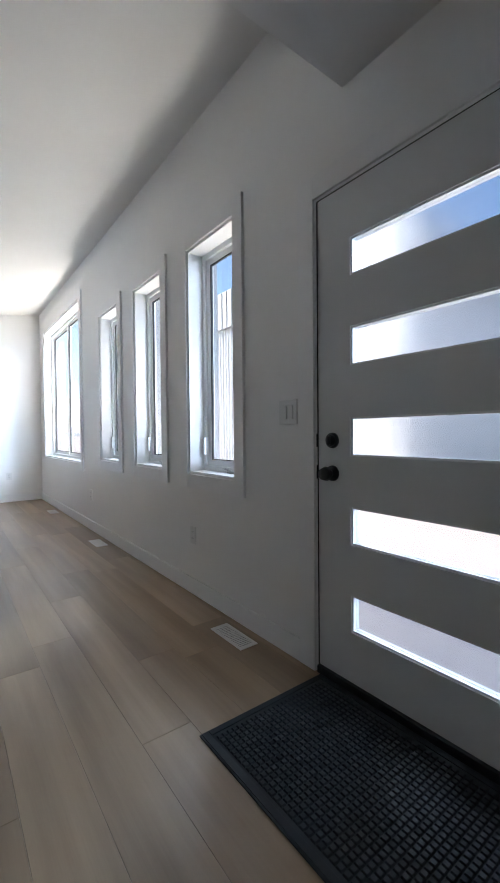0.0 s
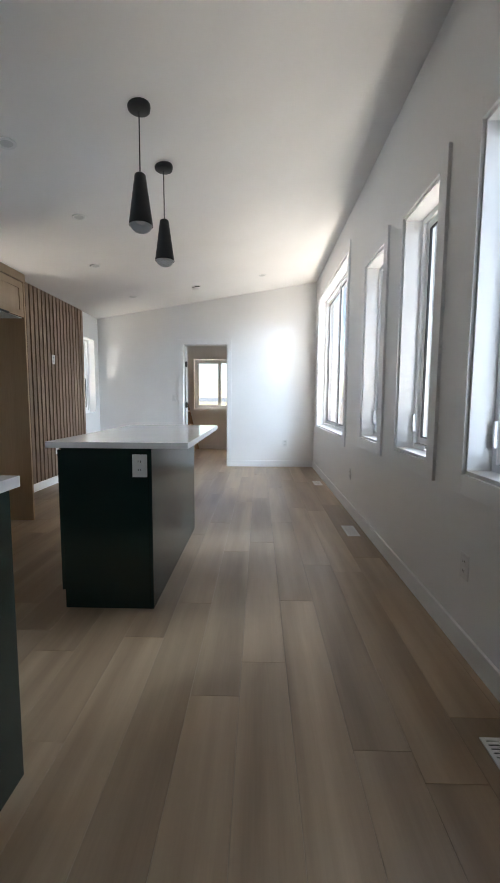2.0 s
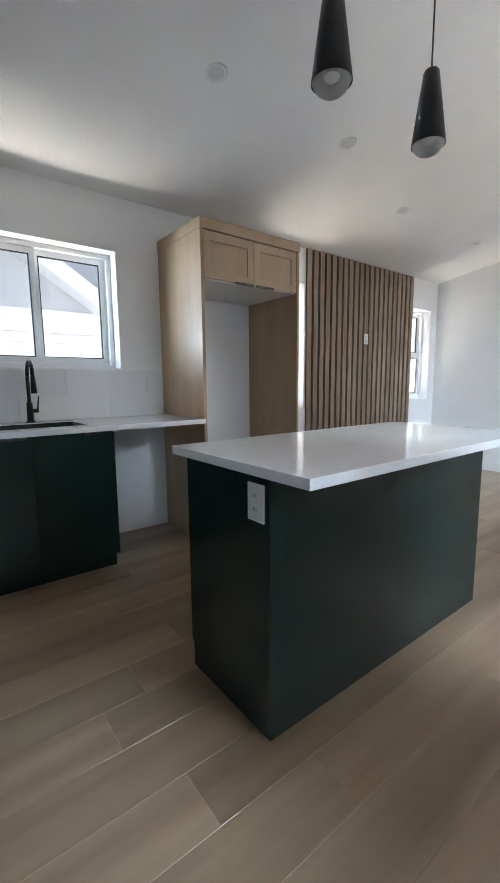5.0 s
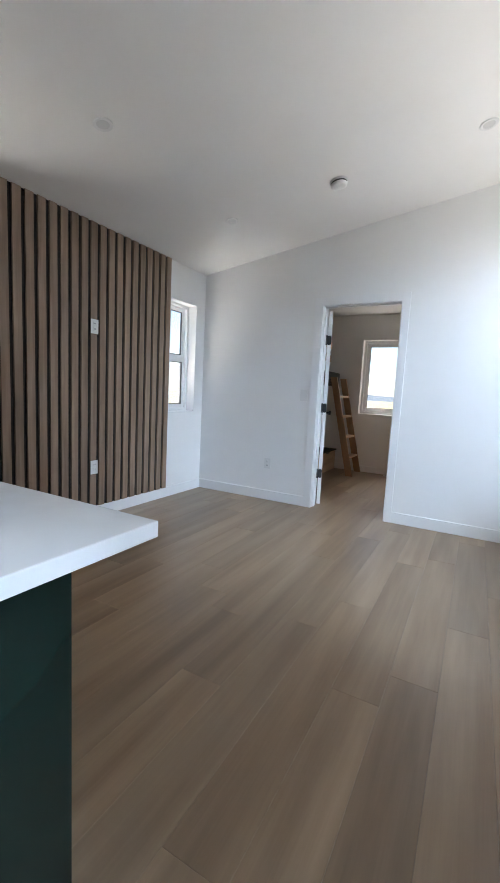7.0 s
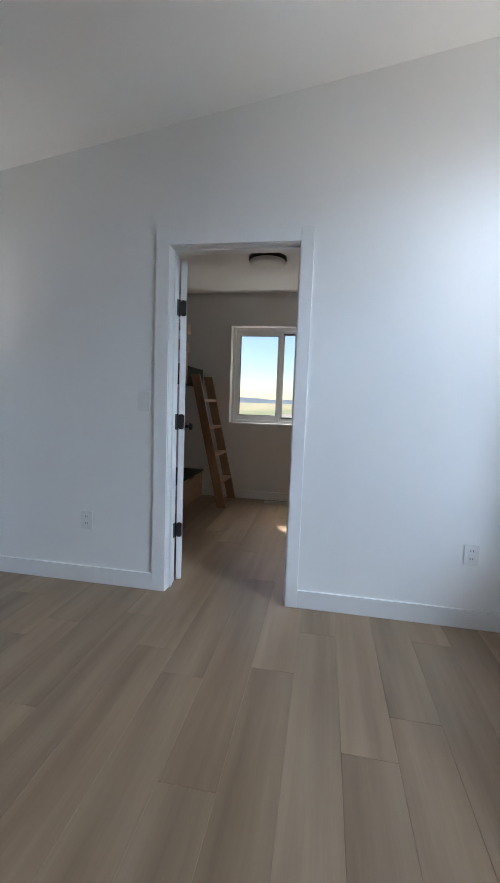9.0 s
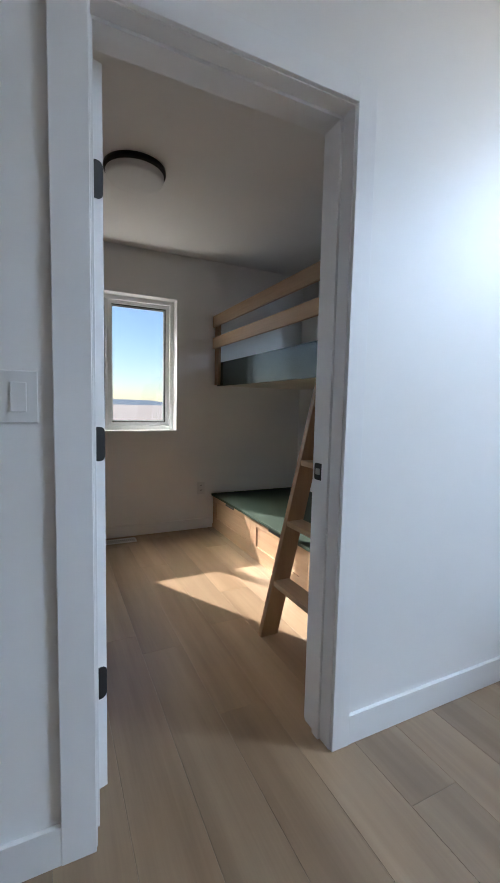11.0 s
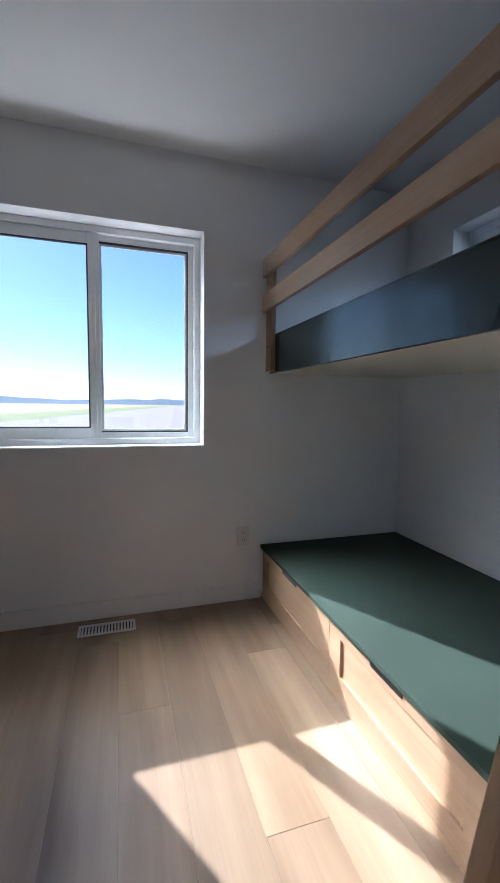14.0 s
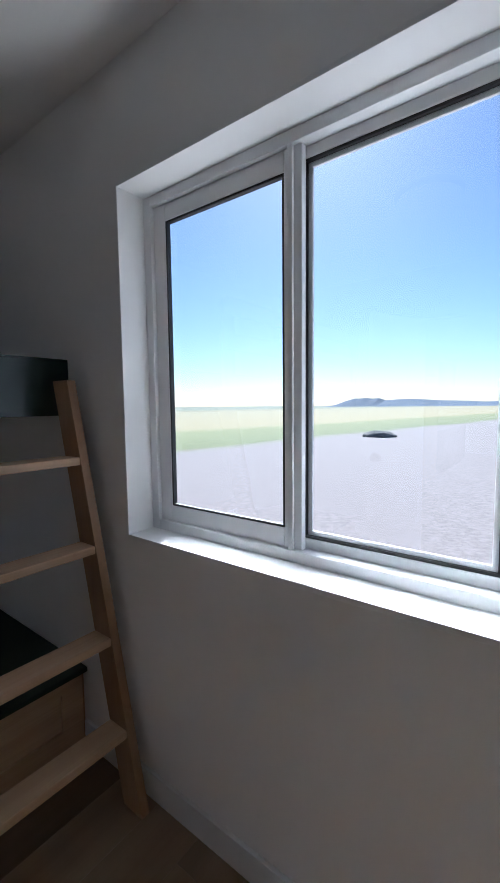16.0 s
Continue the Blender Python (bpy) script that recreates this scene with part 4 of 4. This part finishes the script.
SHEDWALL = painted("shed_metal", (0.55, 0.56, 0.58), 0.45, 20, 0.04)
GREYTRIM = painted("grey_trim", (0.33, 0.34, 0.36), 0.45, 20, 0.04)


def metal_shed():
    s = thing("metal_shed", (13, 11.5, -0.4), "large white ribbed metal shed across the gravel yard", "shed")
    x, y0, y1, zt = 8.0, 5.5, 19.0, 4.7
    part("wall", boxed(x, x + 9, y0, y1, -0.4, zt), SHEDWALL, s)
    k = 0
    yy = y0 + 0.1
    while yy < y1 - 0.1:
        bm = boxed(x - 0.035, x, yy, yy + 0.06, -0.38, zt, 0.010)
        part("rib", bm, SHEDWALL, s)
        yy += 0.17
    # eave band over the wall: its shade is put into the grey colour
    part("fascia", boxed(x - 0.15, x - 0.04, y0 - 0.2, y1 + 0.2, zt + 0.001, zt + 1.25), GREYTRIM, s)
    yy = y0
    while yy < y1:
        part("fascia_rib", boxed(x - 0.175, x - 0.15, yy, yy + 0.08, zt + 0.01, zt + 1.24), GREYTRIM, s)
        yy += 0.30
    part("roof", boxed(x - 0.04, x + 9.2, y0 - 0.2, y1 + 0.2, zt + 0.001, zt + 1.2), GREYTRIM, s)
    w = part("window", boxed(x - 0.06, x - 0.036, 12.9, 14.3, 1.0, 2.3, 0.005), VINYL, s, "white framed shed window")
    part("pane", boxed(x - 0.066, x - 0.061, 13.0, 13.57, 1.1, 2.2), HAZE_BLUE, w)
    part("pane", boxed(x - 0.066, x - 0.061, 13.63, 14.2, 1.1, 2.2), HAZE_BLUE, w)


metal_shed()


def white_house():
    h = thing("white_house", (-9, 5, -0.4), "white sided cabin with grey gable roof next door", "house")
    x1, x0, y0, y1, ze = -6.4, -11.4, -1.0, 8.5, 2.3
    part("wall", boxed(x0, x1, y0, y1, -0.4, ze), SHEDWALL, h)
    bm = bmesh.new()
    ym = (y0 + y1) / 2
    pts = [(y0, ze + 0.002), (y1, ze + 0.002), (ym, ze + 3.0)]
    vs = [bm.verts.new((x, y, z)) for x in (x0, x1) for y, z in pts]
    for f in ((0, 1, 2), (3, 4, 5), (0, 1, 4, 3), (1, 2, 5, 4), (2, 0, 3, 5)):
        bm.faces.new([vs[k] for k in f])
    part("gable", bm, GREYTRIM, h, "grey gable end")
    for sgn in (-1, 1):
        bm = bmesh.new()
        ye = ym + sgn * ((y1 - y0) / 2 + 0.45)
        zz = ze - 0.3
        q = [(ym, ze + 3.02), (ye, zz), (ye, zz + 0.16), (ym, ze + 3.2)]
        vs = [bm.verts.new((x, y, z)) for x in (x0 - 0.3, x1 + 0.35) for y, z in q]
        for f in ((0, 1, 2, 3), (4, 5, 6, 7), (0, 1, 5, 4), (1, 2, 6, 5), (2, 3, 7, 6), (3, 0, 4, 7)):
            bm.faces.new([vs[k] for k in f])
        part("roof", bm, SHEDWALL, h, "white roof edge")
    # the lower gable of the porch in front, its white barge boards
    for ye in (-1.05, 5.10):
        bm = bmesh.new()
        q = [(2.05, 3.98), (ye, 1.95), (ye, 2.22), (2.05, 4.25)]
        vs = [bm.verts.new((x, y, zq)) for x in (x1 + 0.02, x1 + 0.45) for y, zq in q]
        for f in ((0, 1, 2, 3), (4, 5, 6, 7), (0, 1, 5, 4), (1, 2, 6, 5), (2, 3, 7, 6), (3, 0, 4, 7)):
            bm.faces.new([vs[k] for k in f])
        part("porch_roof", bm, SHEDWALL, h, "white porch gable edge")
    z = -0.30
    while z < ze - 0.2:
        part("siding_board", boxed(x1, x1 + 0.018, y0, y1, z, z + 0.145, 0.004), SHEDWALL, h)
        z += 0.15
    w = part("window", boxed(x1 + 0.018, x1 + 0.05, 4.5, 6.1, 0.5, 1.55, 0.005), GREYTRIM, h, "grey trimmed window")
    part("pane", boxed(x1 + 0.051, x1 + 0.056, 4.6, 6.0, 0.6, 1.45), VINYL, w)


white_house()

DARKPAINT = painted("dark_heap", (0.10, 0.10, 0.10), 0.9, 9, 0.2)
bm = bmesh.new()
bmesh.ops.create_icosphere(bm, subdivisions=3, radius=1.0)
for v in bm.verts:
    f = 1 + 0.18 * noise.noise(v.co * 2.2)
    v.co = Vector((v.co.x * 0.95 * f, v.co.y * 0.7 * f, max(v.co.z, 0) * 0.34 * f))
    v.co += Vector((-8.0, 32.2, -0.402))
structure_free("soil_heap", bm, DARKPAINT, "low dark heap of soil out on the gravel yard", "soil heap")

# ---------------------------------------------------------------- oak floor planks
floor = structure("floor", boxed(XL, XR, YB, YF, -0.0115, -0.004), SLOT, "light oak plank floor running the length of the cabin", "floor")
PW, PL = 0.19, 1.52


def plank_mesh(w, length):
    bm = boxed(0, w - 0.0005, 0, length - 0.0005, -0.0038, 0.0)
    bmesh.ops.bevel(bm, geom=[e for e in bm.edges if all(abs(v.co.z) < 1e-6 for v in e.verts)], offset=0.0009, segments=1, affect="EDGES")
    me = bpy.data.meshes.new("plank")
    bm.to_mesh(me)
    bm.free()
    me.materials.append(OAKFLOOR)
    return me


meshes = {}
k = -13
while True:
    x0 = -0.064 + k * PW
    k += 1
    if x0 > XR:
        break
    a, b = max(x0, XL), min(x0 + PW, XR)
    if b - a < 0.01:
        continue
    y = YB - random.random() * PL
    while y < YF:
        c, d = max(y, YB), min(y + PL, YF)
        y += PL
        if d - c < 0.02:
            continue
        key = (round(b - a, 3), round(d - c, 3))
        if key not in meshes:
            meshes[key] = plank_mesh(*key)
        ob = new("plank", meshes[key])
        ob.parent = floor
        ob.location = (a, c, 0)
